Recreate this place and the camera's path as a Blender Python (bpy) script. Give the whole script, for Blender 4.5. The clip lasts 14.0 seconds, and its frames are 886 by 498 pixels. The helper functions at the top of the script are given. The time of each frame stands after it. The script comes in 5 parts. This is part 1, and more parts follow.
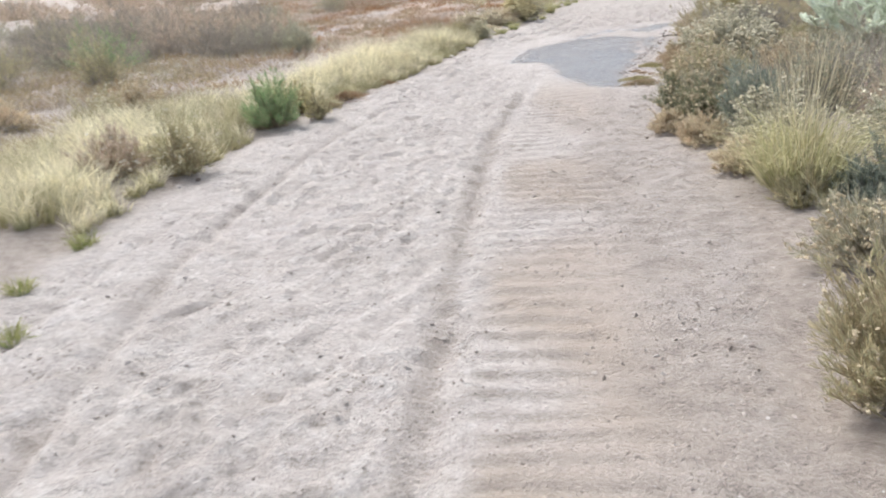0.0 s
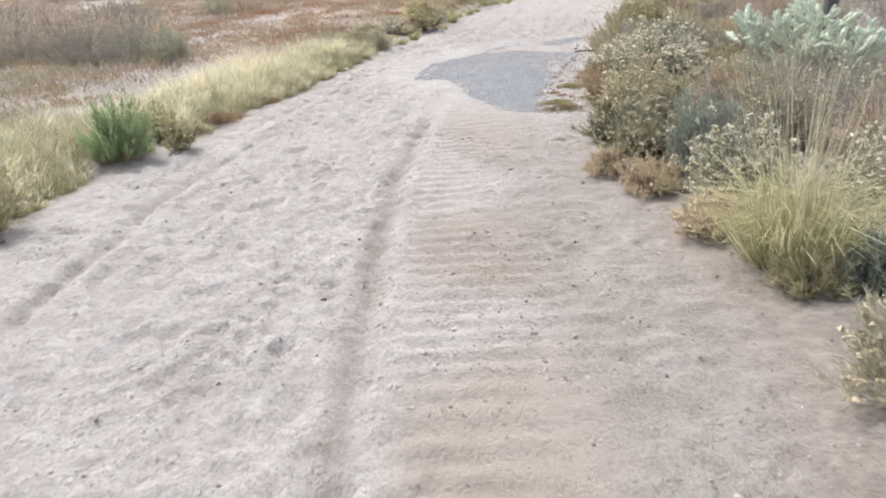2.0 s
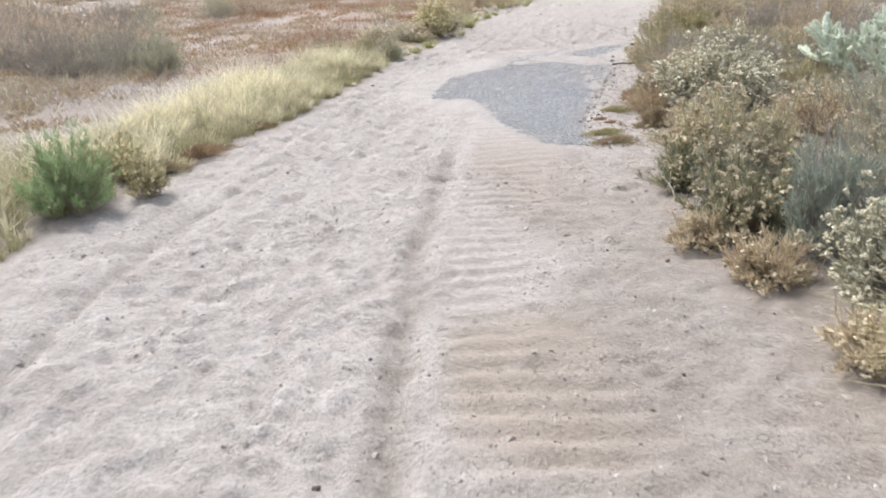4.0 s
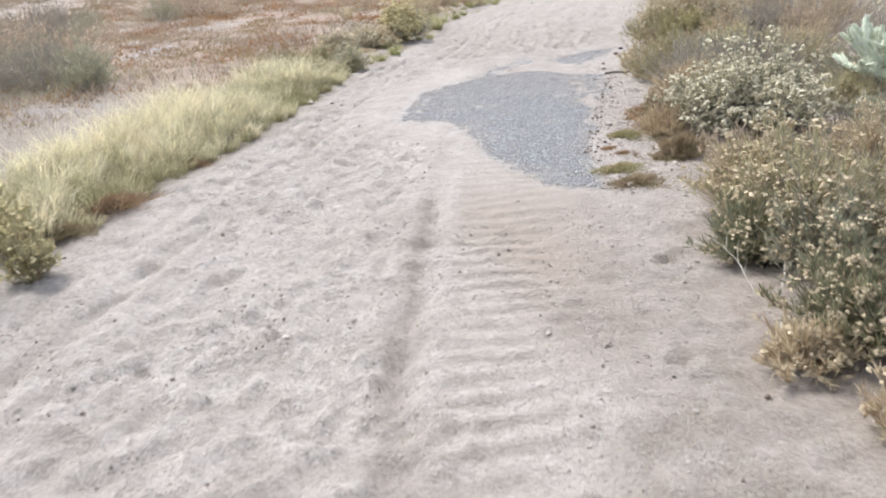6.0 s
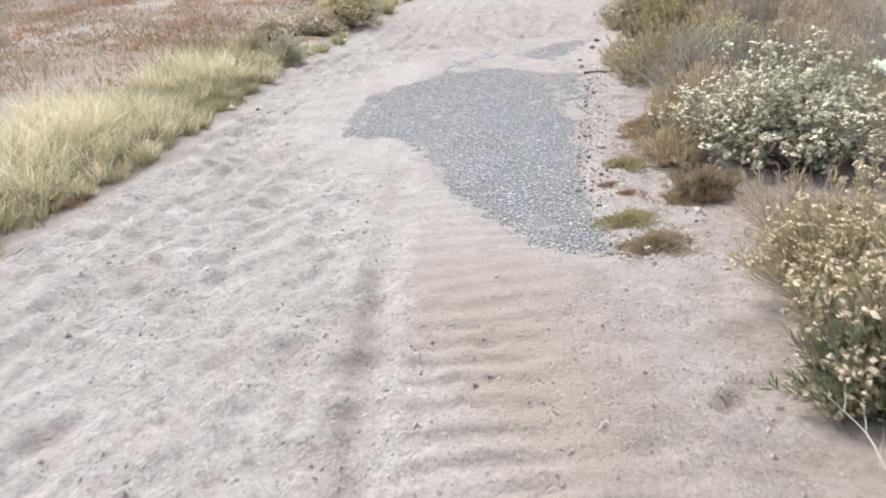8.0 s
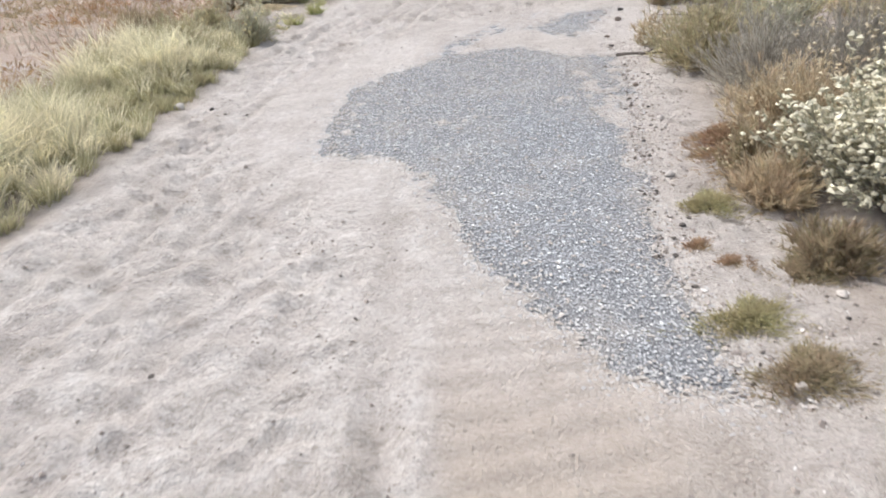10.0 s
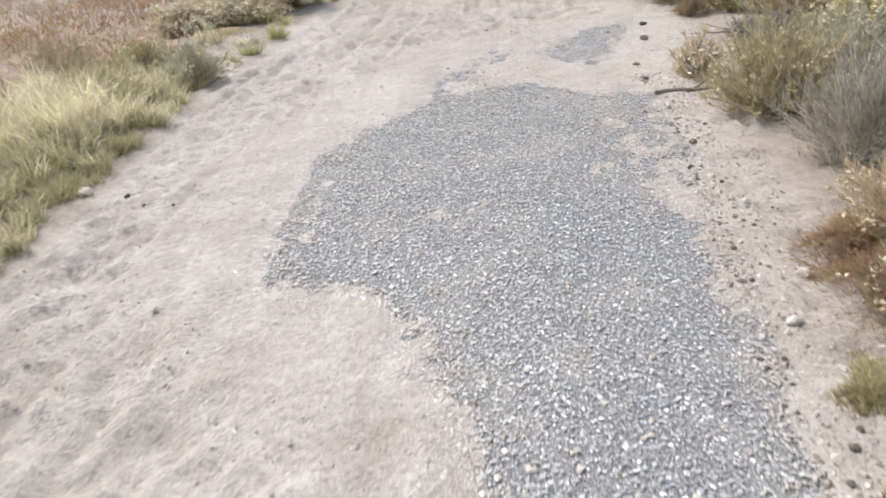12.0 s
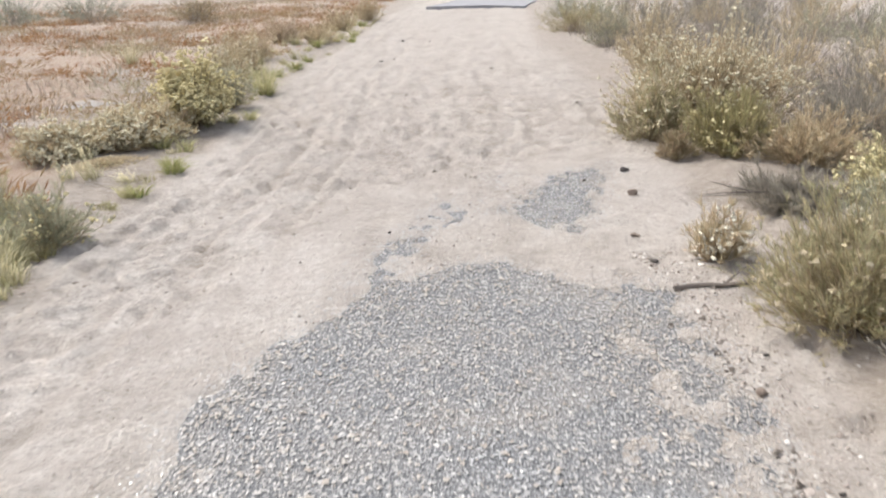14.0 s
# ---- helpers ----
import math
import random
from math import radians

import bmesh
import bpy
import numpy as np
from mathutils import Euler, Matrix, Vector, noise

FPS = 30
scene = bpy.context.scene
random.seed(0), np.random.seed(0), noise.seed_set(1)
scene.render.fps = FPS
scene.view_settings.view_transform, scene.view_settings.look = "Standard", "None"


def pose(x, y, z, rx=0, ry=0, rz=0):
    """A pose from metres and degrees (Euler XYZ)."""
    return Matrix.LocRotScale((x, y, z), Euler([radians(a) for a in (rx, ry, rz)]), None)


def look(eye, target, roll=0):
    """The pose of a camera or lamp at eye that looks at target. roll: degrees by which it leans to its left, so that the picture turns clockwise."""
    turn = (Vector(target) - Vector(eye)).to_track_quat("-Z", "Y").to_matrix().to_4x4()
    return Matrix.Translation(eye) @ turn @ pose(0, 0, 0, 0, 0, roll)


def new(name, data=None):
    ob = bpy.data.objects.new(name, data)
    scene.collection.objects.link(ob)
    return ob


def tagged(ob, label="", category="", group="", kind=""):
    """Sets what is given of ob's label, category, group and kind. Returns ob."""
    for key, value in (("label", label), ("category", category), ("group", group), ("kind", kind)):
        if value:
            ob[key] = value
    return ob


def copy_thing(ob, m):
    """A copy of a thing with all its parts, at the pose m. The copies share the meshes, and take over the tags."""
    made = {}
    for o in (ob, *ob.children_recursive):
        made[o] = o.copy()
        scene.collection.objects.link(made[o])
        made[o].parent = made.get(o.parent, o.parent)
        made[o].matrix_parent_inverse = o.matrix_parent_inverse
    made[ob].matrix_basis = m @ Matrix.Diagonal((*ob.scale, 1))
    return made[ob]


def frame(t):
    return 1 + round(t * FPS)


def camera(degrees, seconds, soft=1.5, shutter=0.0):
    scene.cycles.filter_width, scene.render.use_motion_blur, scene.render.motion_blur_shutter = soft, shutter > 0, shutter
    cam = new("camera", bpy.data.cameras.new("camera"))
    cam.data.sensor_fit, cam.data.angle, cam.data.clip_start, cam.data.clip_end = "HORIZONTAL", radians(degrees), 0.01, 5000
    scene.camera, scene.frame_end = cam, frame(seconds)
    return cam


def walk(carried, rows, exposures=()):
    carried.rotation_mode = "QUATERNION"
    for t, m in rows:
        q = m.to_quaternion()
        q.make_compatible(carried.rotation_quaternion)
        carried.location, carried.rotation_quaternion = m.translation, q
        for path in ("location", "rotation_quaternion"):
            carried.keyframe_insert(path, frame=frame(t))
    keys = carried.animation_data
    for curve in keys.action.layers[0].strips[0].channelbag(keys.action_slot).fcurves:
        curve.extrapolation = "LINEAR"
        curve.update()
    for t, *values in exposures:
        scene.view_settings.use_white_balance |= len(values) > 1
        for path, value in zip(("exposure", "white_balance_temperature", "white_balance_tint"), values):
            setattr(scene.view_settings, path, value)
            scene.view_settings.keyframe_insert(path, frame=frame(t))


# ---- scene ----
cam = camera(58.3, 14.0, soft=1.8, shutter=0.45)
METRES, EYE, TILT, LEAN, TURN = 10.6, 1.55, 0.0, 0.0, 0.0
ROWS = [
    (0.0, 0.0, 0.0, 0.0, -1.68, -20.39, 4.53),
    (0.5, 0.0004, 0.0312, -0.0026, -3.8, -20.72, 4.22),
    (1.0, 0.0061, 0.0625, -0.0012, -2.15, -20.74, 3.0),
    (1.5, 0.0048, 0.0978, -0.0018, -7.01, -20.08, 1.53),
    (2.0, 0.0097, 0.1316, -0.0044, -8.65, -20.45, 2.74),
    (2.5, 0.0143, 0.165, -0.0033, -5.91, -20.17, 2.09),
    (3.0, 0.0094, 0.1983, -0.002, -7.23, -20.06, 2.89),
    (5.5, 0.0265, 0.3678, -0.0046, -8.96, -21.25, 2.28),
    (6.0, 0.0261, 0.4006, -0.0027, -10.79, -20.9, 3.14),
    (6.5, 0.0388, 0.4368, -0.0056, -12.22, -20.63, 1.93),
    (7.0, 0.0445, 0.4692, -0.0068, -13.08, -20.95, 0.56),
    (7.5, 0.0442, 0.504, -0.005, -15.23, -21.61, 2.03),
    (8.0, 0.0551, 0.5417, -0.0056, -13.99, -22.55, 2.16),
    (10.5, 0.0882, 0.7164, -0.008, -15.38, -26.03, 2.26),
    (11.0, 0.101, 0.7493, -0.0057, -13.62, -25.87, 2.09),
    (11.5, 0.1008, 0.7888, -0.0046, -14.45, -25.77, 2.95),
    (12.0, 0.112, 0.8276, -0.0074, -16.76, -26.43, 3.81),
    (12.5, 0.1188, 0.8652, -0.0073, -15.79, -26.83, 1.8),
    (13.0, 0.1258, 0.9037, -0.0027, -18.35, -24.91, 3.18),
    (13.5, 0.1421, 0.9451, -0.0017, -20.44, -22.66, 3.02),
    (14.0, 0.15, 0.9787, -0.0028, -21.5, -20.35, 1.32),
]
EXPOSURES = [(0.0, 1.06, 6150, 9), (9.0, 1.06, 6150, 9), (14.0, 1.05, 6450, 8)]
walk(cam, [(t, pose(0, 0, EYE, TILT, LEAN, TURN) @ pose(METRES * x, METRES * y, METRES * z, 90 + pitch, roll, yaw)) for t, x, y, z, yaw, pitch, roll in ROWS], EXPOSURES)

# ---- world, sun, exposure ----
world = bpy.data.worlds.new("overcast_sky")
scene.world = world
world.use_nodes = True
wn = world.node_tree.nodes
sky = wn.new("ShaderNodeTexSky")
sky.sky_type = "NISHITA"
sky.sun_disc = False
SUN_EL, SUN_AZ = radians(55), radians(328)
sky.sun_elevation, sky.sun_rotation = SUN_EL, SUN_AZ
sky.air_density, sky.dust_density, sky.ozone_density = 1.0, 4.0, 1.0
cloud = wn.new("ShaderNodeHueSaturation")
cloud.inputs["Saturation"].default_value = 0.5
world.node_tree.links.new(sky.outputs["Color"], cloud.inputs["Color"])
world.node_tree.links.new(cloud.outputs["Color"], wn["Background"].inputs["Color"])
wn["Background"].inputs["Strength"].default_value = 0.12
sun = bpy.data.lights.new("sun", "SUN")
sun.energy, sun.angle, sun.color = 1.45, radians(15), (1.0, 0.95, 0.88)
sun_ob = new("sun", sun)
sun_ob.matrix_world = look((30 * math.sin(SUN_AZ) * math.cos(SUN_EL), 30 * math.cos(SUN_AZ) * math.cos(SUN_EL), 30 * math.sin(SUN_EL)), (0, 0, 0))

rng = np.random.default_rng(7)


# ---- materials ----
class Nodes:
    """A short way to write a node material."""

    def __init__(self, name, rough=0.9, spec=0.25):
        self.mat = bpy.data.materials.new(name)
        self.mat.use_nodes = True
        self.tree = self.mat.node_tree
        self.bsdf = self.tree.nodes["Principled BSDF"]
        self.bsdf.inputs["Roughness"].default_value = rough
        self.bsdf.inputs["Specular IOR Level"].default_value = spec
        self.coord = self.tree.nodes.new("ShaderNodeTexCoord").outputs["Object"]

    def link(self, a, b):
        self.tree.links.new(a, b)

    def noise(self, scale, detail=4, rough=0.6):
        n = self.tree.nodes.new("ShaderNodeTexNoise")
        n.inputs["Scale"].default_value, n.inputs["Detail"].default_value, n.inputs["Roughness"].default_value = scale, detail, rough
        self.link(self.coord, n.inputs["Vector"])
        return n.outputs["Fac"]

    def voronoi(self, scale, out="Distance"):
        n = self.tree.nodes.new("ShaderNodeTexVoronoi")
        n.inputs["Scale"].default_value = scale
        self.link(self.coord, n.inputs["Vector"])
        return n.outputs[out]

    def ramp(self, fac, stops):
        n = self.tree.nodes.new("ShaderNodeValToRGB")
        e = n.color_ramp.elements
        while len(e) < len(stops):
            e.new(0.5)
        for el, (p, c) in zip(e, stops):
            el.position = p
            el.color = (*c, 1) if len(c) == 3 else c
        self.link(fac, n.inputs["Fac"])
        return n.outputs["Color"]

    def fit(self, fac, a, b, c=0.0, d=1.0):
        n = self.tree.nodes.new("ShaderNodeMapRange")
        for key, v in zip(("From Min", "From Max", "To Min", "To Max"), (a, b, c, d)):
            n.inputs[key].default_value = v
        self.link(fac, n.inputs["Value"])
        return n.outputs["Result"]

    def calc(self, op, a, b):
        n = self.tree.nodes.new("ShaderNodeMath")
        n.operation = op
        for s, v in zip(n.inputs, (a, b)):
            if isinstance(v, (int, float)):
                s.default_value = v
            else:
                self.link(v, s)
        return n.outputs[0]

    def mix(self, fac, a, b, kind="MIX"):
        n = self.tree.nodes.new("ShaderNodeMix")
        n.data_type, n.blend_type = "RGBA", kind
        for s, v in ((n.inputs[0], fac), (n.inputs[6], a), (n.inputs[7], b)):
            if isinstance(v, (int, float)):
                s.default_value = v
            elif isinstance(v, tuple):
                s.default_value = (*v, 1)
            else:
                self.link(v, s)
        return n.outputs[2]

    def attr(self, name):
        n = self.tree.nodes.new("ShaderNodeAttribute")
        n.attribute_name = name
        return n.outputs["Fac"]

    def island(self):
        return self.tree.nodes.new("ShaderNodeNewGeometry").outputs["Random Per Island"]

    def one_of(self):
        return self.tree.nodes.new("ShaderNodeObjectInfo").outputs["Random"]

    def color(self, c):
        self.link(c, self.bsdf.inputs["Base Color"])
        return self

    def bump(self, height, strength, distance):
        n = self.tree.nodes.new("ShaderNodeBump")
        n.inputs["Strength"].default_value, n.inputs["Distance"].default_value = strength, distance
        self.link(height, n.inputs["Height"])
        self.link(n.outputs["Normal"], self.bsdf.inputs["Normal"])
        return self


def ground_material():
    m = Nodes("desert_ground", 0.68, 0.4)
    big, mid, fine, grit = m.noise(0.9, 5), m.noise(7, 5), m.noise(60, 4), m.noise(260, 2)
    sand = m.ramp(mid, [(0.3, (0.350, 0.302, 0.273)), (0.7, (0.470, 0.416, 0.378))])
    sand = m.mix(m.fit(big, 0.42, 0.62), sand, (0.403, 0.358, 0.319))
    sand = m.mix(m.fit(fine, 0.35, 0.7, 0, 0.6), sand, (0.496, 0.457, 0.422))
    sand = m.mix(m.fit(m.noise(17, 8, 0.85), 0.51, 0.42, 0, 0.5), sand, (0.265, 0.226, 0.196))
    sand = m.mix(m.fit(m.noise(8, 8, 0.8), 0.48, 0.62, 0, 0.5), sand, (0.59, 0.55, 0.51))
    sand = m.mix(m.fit(m.noise(110, 4, 0.8), 0.44, 0.38, 0, 0.6), sand, (0.220, 0.189, 0.166))
    sand = m.mix(m.fit(m.noise(4.5, 7, 0.75), 0.50, 0.64, 0, 0.4), sand, (0.62, 0.595, 0.57))
    sand = m.mix(m.fit(m.noise(34, 5, 0.75), 0.50, 0.40, 0, 0.6), sand, (0.255, 0.220, 0.192))
    sand = m.mix(m.fit(m.noise(26, 5, 0.75), 0.52, 0.62, 0, 0.6), sand, (0.62, 0.585, 0.55))
    tan = m.mix(m.calc("MULTIPLY", m.attr("tan"), m.fit(big, 0.35, 0.6, 0.65, 1.0)), sand, (0.325, 0.258, 0.196))
    # dark grit colour, also used as painted shade on ridge flanks and in footprints
    grit_and_shade = m.mix(m.fit(m.noise(75, 5, 0.8), 0.42, 0.56), (0.125, 0.098, 0.078), (0.285, 0.238, 0.196))
    tan = m.mix(m.calc("MULTIPLY", m.attr("grit_and_shade"), m.fit(m.noise(5, 6, 0.7), 0.3, 0.6, 0.25, 1.0)), tan, grit_and_shade)
    specks = m.fit(m.voronoi(62), 0.16, 0.22, 1, 0)
    pick = m.fit(m.noise(30, 2), 0.50, 0.60)
    tan = m.mix(m.calc("MULTIPLY", specks, pick), tan, (0.174, 0.150, 0.135))
    soil = m.ramp(m.noise(14, 6), [(0.3, (0.139, 0.107, 0.082)), (0.5, (0.238, 0.193, 0.156)), (0.72, (0.369, 0.316, 0.271))])
    red = m.ramp(m.noise(5, 6), [(0.27, (0.150, 0.092, 0.057)), (0.47, (0.255, 0.148, 0.085)), (0.60, (0.285, 0.205, 0.130)), (0.74, (0.365, 0.305, 0.25))])
    grey = m.ramp(m.voronoi(60, "Color"), [(0.2, (0.197, 0.201, 0.213)), (0.8, (0.369, 0.373, 0.389))])
    field = m.mix(m.attr("red"), soil, red)
    field = m.mix(m.attr("gravelly"), field, grey)
    col = m.mix(m.attr("sandy"), field, tan)
    m.color(col)
    m.bsdf.inputs["Sheen Weight"].default_value = 0.5
    m.bsdf.inputs["Sheen Tint"].default_value = (0.95, 0.85, 0.76, 1)
    m.bsdf.inputs["Sheen Roughness"].default_value = 0.6
    h = m.calc("ADD", m.calc("MULTIPLY", fine, 0.6), m.calc("MULTIPLY", grit, 0.22))
    h = m.calc("ADD", h, m.calc("MULTIPLY", m.noise(130, 3, 0.7), 0.28))
    h = m.calc("ADD", h, m.calc("MULTIPLY", mid, 0.8))
    h = m.calc("ADD", h, m.calc("MULTIPLY", m.noise(30, 5, 0.7), 1.2))
    return m.bump(h, 0.85, 0.018).mat


def asphalt_material():
    m = Nodes("worn_asphalt", 0.85, 0.3)
    c = m.ramp(m.voronoi(110, "Color"), [(0.1, (0.11, 0.11, 0.115)), (0.6, (0.19, 0.19, 0.195)), (0.95, (0.30, 0.30, 0.305))])
    c = m.mix(m.fit(m.noise(2.5, 5), 0.5, 0.75, 0, 0.6), c, (0.36, 0.32, 0.28))
    m.color(c)
    return m.bump(m.voronoi(110), 0.6, 0.01).mat


def chip_material():
    m = Nodes("stone_chip", 0.33, 0.9)
    c = m.ramp(m.island(), [(0.0, (0.20, 0.205, 0.215)), (0.35, (0.26, 0.265, 0.28)), (0.65, (0.34, 0.345, 0.358)), (0.88, (0.44, 0.44, 0.44)), (0.97, (0.82, 0.82, 0.80))])
    c = m.mix(m.fit(m.noise(1.3, 5), 0.45, 0.70, 0, 0.4), c, (0.42, 0.39, 0.35))
    c = m.mix(m.fit(m.noise(0.7, 3), 0.5, 0.65, 0, 0.3), c, (0.21, 0.23, 0.27))
    c = m.mix(m.calc("MULTIPLY", m.attr("dust"), m.fit(m.island(), 0, 1, 0.45, 0.95)), c, (0.42, 0.375, 0.335))
    m.bsdf.inputs["Sheen Weight"].default_value = 1.0
    m.bsdf.inputs["Sheen Roughness"].default_value = 0.35
    m.bsdf.inputs["Sheen Tint"].default_value = (0.85, 0.92, 1.0, 1)
    return m.color(c).mat


def pebble_material(name, stops, spec=0.25):
    m = Nodes(name, 0.85, spec)
    c = m.ramp(m.island(), stops)
    c = m.mix(m.fit(m.noise(45, 4), 0.4, 0.7, 0, 0.4), c, (0.45, 0.39, 0.34))
    return m.color(c).mat


def stone_material(name, a, b):
    m = Nodes(name, 0.85, 0.25)
    c = m.ramp(m.noise(30, 5), [(0.35, a), (0.7, b)])
    c = m.mix(m.calc("MULTIPLY", m.one_of(), 0.35), c, (0.33, 0.27, 0.22))
    m.color(c)
    return m.bump(m.noise(90, 4), 0.5, 0.01).mat


def blade_material(name, base, tip, other, rough=0.7, turn=0.7):
    """Grass or leaf: from base colour to tip colour along the blade, varied from blade to blade."""
    m = Nodes(name, rough, 0.2)
    c = m.mix(m.fit(m.attr("along"), 0.0, turn), base, tip)
    c = m.mix(m.calc("MULTIPLY", m.attr("tone"), 0.85), c, other)
    v = m.fit(m.island(), 0, 1, 0.82, 1.38)
    n = m.tree.nodes.new("ShaderNodeHueSaturation")
    m.link(v, n.inputs["Value"])
    m.link(m.fit(m.noise(6, 3), 0.3, 0.7, 0.485, 0.515), n.inputs["Hue"])
    m.link(c, n.inputs["Color"])
    m.color(n.outputs["Color"])
    glow = m.tree.nodes.new("ShaderNodeBsdfTranslucent")
    both = m.tree.nodes.new("ShaderNodeMixShader")
    both.inputs[0].default_value = 0.4
    m.link(n.outputs["Color"], glow.inputs["Color"])
    m.link(m.bsdf.outputs[0], both.inputs[1])
    m.link(glow.outputs[0], both.inputs[2])
    m.link(both.outputs[0], m.tree.nodes["Material Output"].inputs["Surface"])
    return m.mat


def plain_material(name, a, b, scale=25, rough=0.85, bump=0.3):
    m = Nodes(name, rough, 0.2)
    c = m.ramp(m.noise(scale, 5), [(0.3, a), (0.7, b)])
    c = m.mix(m.calc("MULTIPLY", m.island(), 0.45), c, b)
    m.color(c)
    return m.bump(m.noise(scale * 5, 3), bump, 0.01).mat


GROUND = ground_material()
ASPHALT, CHIP = asphalt_material(), chip_material()
PEBBLE = pebble_material("loose_grit", [(0.0, (0.18, 0.155, 0.14)), (0.4, (0.30, 0.25, 0.22)), (0.75, (0.46, 0.40, 0.36)), (0.97, (0.72, 0.68, 0.64))])
DARK_STONE = stone_material("dark_stone", (0.045, 0.04, 0.04), (0.13, 0.115, 0.105))
BROWN_STONE = stone_material("brown_stone", (0.15, 0.11, 0.09), (0.30, 0.24, 0.20))
PALE_STONE = stone_material("pale_stone", (0.55, 0.49, 0.44), (0.76, 0.71, 0.66))
STEM_GREY = plain_material("grey_twig", (0.24, 0.22, 0.19), (0.42, 0.39, 0.34))
STEM_TAN = plain_material("tan_twig", (0.30, 0.24, 0.16), (0.48, 0.40, 0.28))
STEM_PALE = plain_material("bleached_twig", (0.48, 0.44, 0.37), (0.68, 0.64, 0.55))
STEM_DARK = plain_material("dark_twig", (0.10, 0.085, 0.075), (0.20, 0.17, 0.15))
LEAF = {
    "sage": blade_material("sage_leaf", (0.268, 0.274, 0.211), (0.383, 0.383, 0.280), (0.472, 0.415, 0.300)),
    "blue": blade_material("blue_sage_leaf", (0.217, 0.249, 0.211), (0.307, 0.337, 0.280), (0.370, 0.370, 0.280)),
    "olive": blade_material("olive_leaf", (0.280, 0.268, 0.166), (0.422, 0.394, 0.249), (0.511, 0.427, 0.274)),
    "deep": blade_material("deep_olive_leaf", (0.15, 0.165, 0.105), (0.235, 0.245, 0.155), (0.33, 0.29, 0.19)),
    "green": blade_material("fresh_green_leaf", (0.20, 0.275, 0.135), (0.31, 0.405, 0.215), (0.38, 0.42, 0.24)),
    "tan": blade_material("dry_tan_leaf", (0.40, 0.33, 0.225), (0.58, 0.50, 0.35), (0.48, 0.37, 0.255)),
    "rust": blade_material("rusty_leaf", (0.26, 0.17, 0.105), (0.37, 0.25, 0.16), (0.36, 0.29, 0.18)),
    "pink": blade_material("faded_pink_leaf", (0.375, 0.29, 0.235), (0.54, 0.44, 0.355), (0.46, 0.41, 0.29)),
    "mauve": blade_material("mauve_dead_leaf", (0.215, 0.196, 0.168), (0.35, 0.318, 0.272), (0.32, 0.28, 0.22)),
    "moss": blade_material("mossy_leaf", (0.26, 0.235, 0.12), (0.40, 0.36, 0.20), (0.36, 0.30, 0.18)),
    "brown": blade_material("brown_leaf", (0.23, 0.175, 0.12), (0.36, 0.285, 0.19), (0.32, 0.29, 0.17)),
}
FLOWER = {
    "cream": plain_material("cream_flower", (0.50, 0.45, 0.32), (0.72, 0.67, 0.52), 60),
    "tan": plain_material("faded_tan_flower", (0.42, 0.34, 0.225), (0.60, 0.51, 0.365), 60),
    "yellow": plain_material("yellow_flower", (0.58, 0.50, 0.27), (0.76, 0.68, 0.43), 60),
    "white": plain_material("whitish_seed_head", (0.55, 0.51, 0.41), (0.74, 0.70, 0.60), 60),
}
GRASS_VERGE = blade_material("verge_grass_blade", (0.28, 0.275, 0.15), (0.80, 0.74, 0.55), (0.31, 0.285, 0.155), turn=0.62)
GRASS_GREEN = blade_material("green_grass_blade", (0.17, 0.205, 0.07), (0.34, 0.35, 0.15), (0.42, 0.36, 0.19))
GRASS_PALE = blade_material("bleached_grass_blade", (0.42, 0.38, 0.29), (0.66, 0.62, 0.52), (0.50, 0.46, 0.38))
STALK = plain_material("straw_stalk", (0.52, 0.45, 0.29), (0.70, 0.63, 0.45))
GRASS_CLUMP = blade_material("clump_grass_blade", (0.24, 0.245, 0.11), (0.56, 0.53, 0.31), (0.60, 0.53, 0.36))
CHOLLA_SKIN = plain_material("cholla_skin", (0.56, 0.62, 0.46), (0.74, 0.78, 0.63), 40, 0.8)
CHOLLA_SPINE = plain_material("cholla_spine", (0.72, 0.76, 0.64), (0.86, 0.88, 0.78), 40, 0.7)
POST_WOOD = plain_material("weathered_dark_bark", (0.06, 0.058, 0.06), (0.15, 0.14, 0.135), 18, 0.9, 0.8)


# ---- mesh helpers ----
def to_mesh(name, V, F, mat, attrs=None, smooth=False):
    me = bpy.data.meshes.new(name)
    V, F = np.asarray(V, dtype=np.float32), np.asarray(F, dtype=np.int32)
    k = F.shape[1]
    me.vertices.add(len(V))
    me.vertices.foreach_set("co", V.ravel())
    me.loops.add(F.size)
    me.loops.foreach_set("vertex_index", F.ravel())
    me.polygons.add(len(F))
    me.polygons.foreach_set("loop_start", np.arange(0, F.size, k, dtype=np.int32))
    me.polygons.foreach_set("use_smooth", np.full(len(F), smooth, dtype=bool))
    me.update(calc_edges=True)
    for key, values in (attrs or {}).items():
        at = me.attributes.new(key, "FLOAT", "POINT")
        at.data.foreach_set("value", np.asarray(values, dtype=np.float32))
    me.materials.append(mat)
    return me


def part(name, me, parent, label=""):
    ob = new(name, me)
    ob.parent = parent
    return tagged(ob, label)


def lattice(ix, iy, seed):
    h = (ix * 374761393 + iy * 668265263 + seed * 974634777) & 0xFFFFFFFF
    h = ((h ^ (h >> 13)) * 1274126177) & 0xFFFFFFFF
    return ((h ^ (h >> 16)) & 0xFFFF) / 65535.0


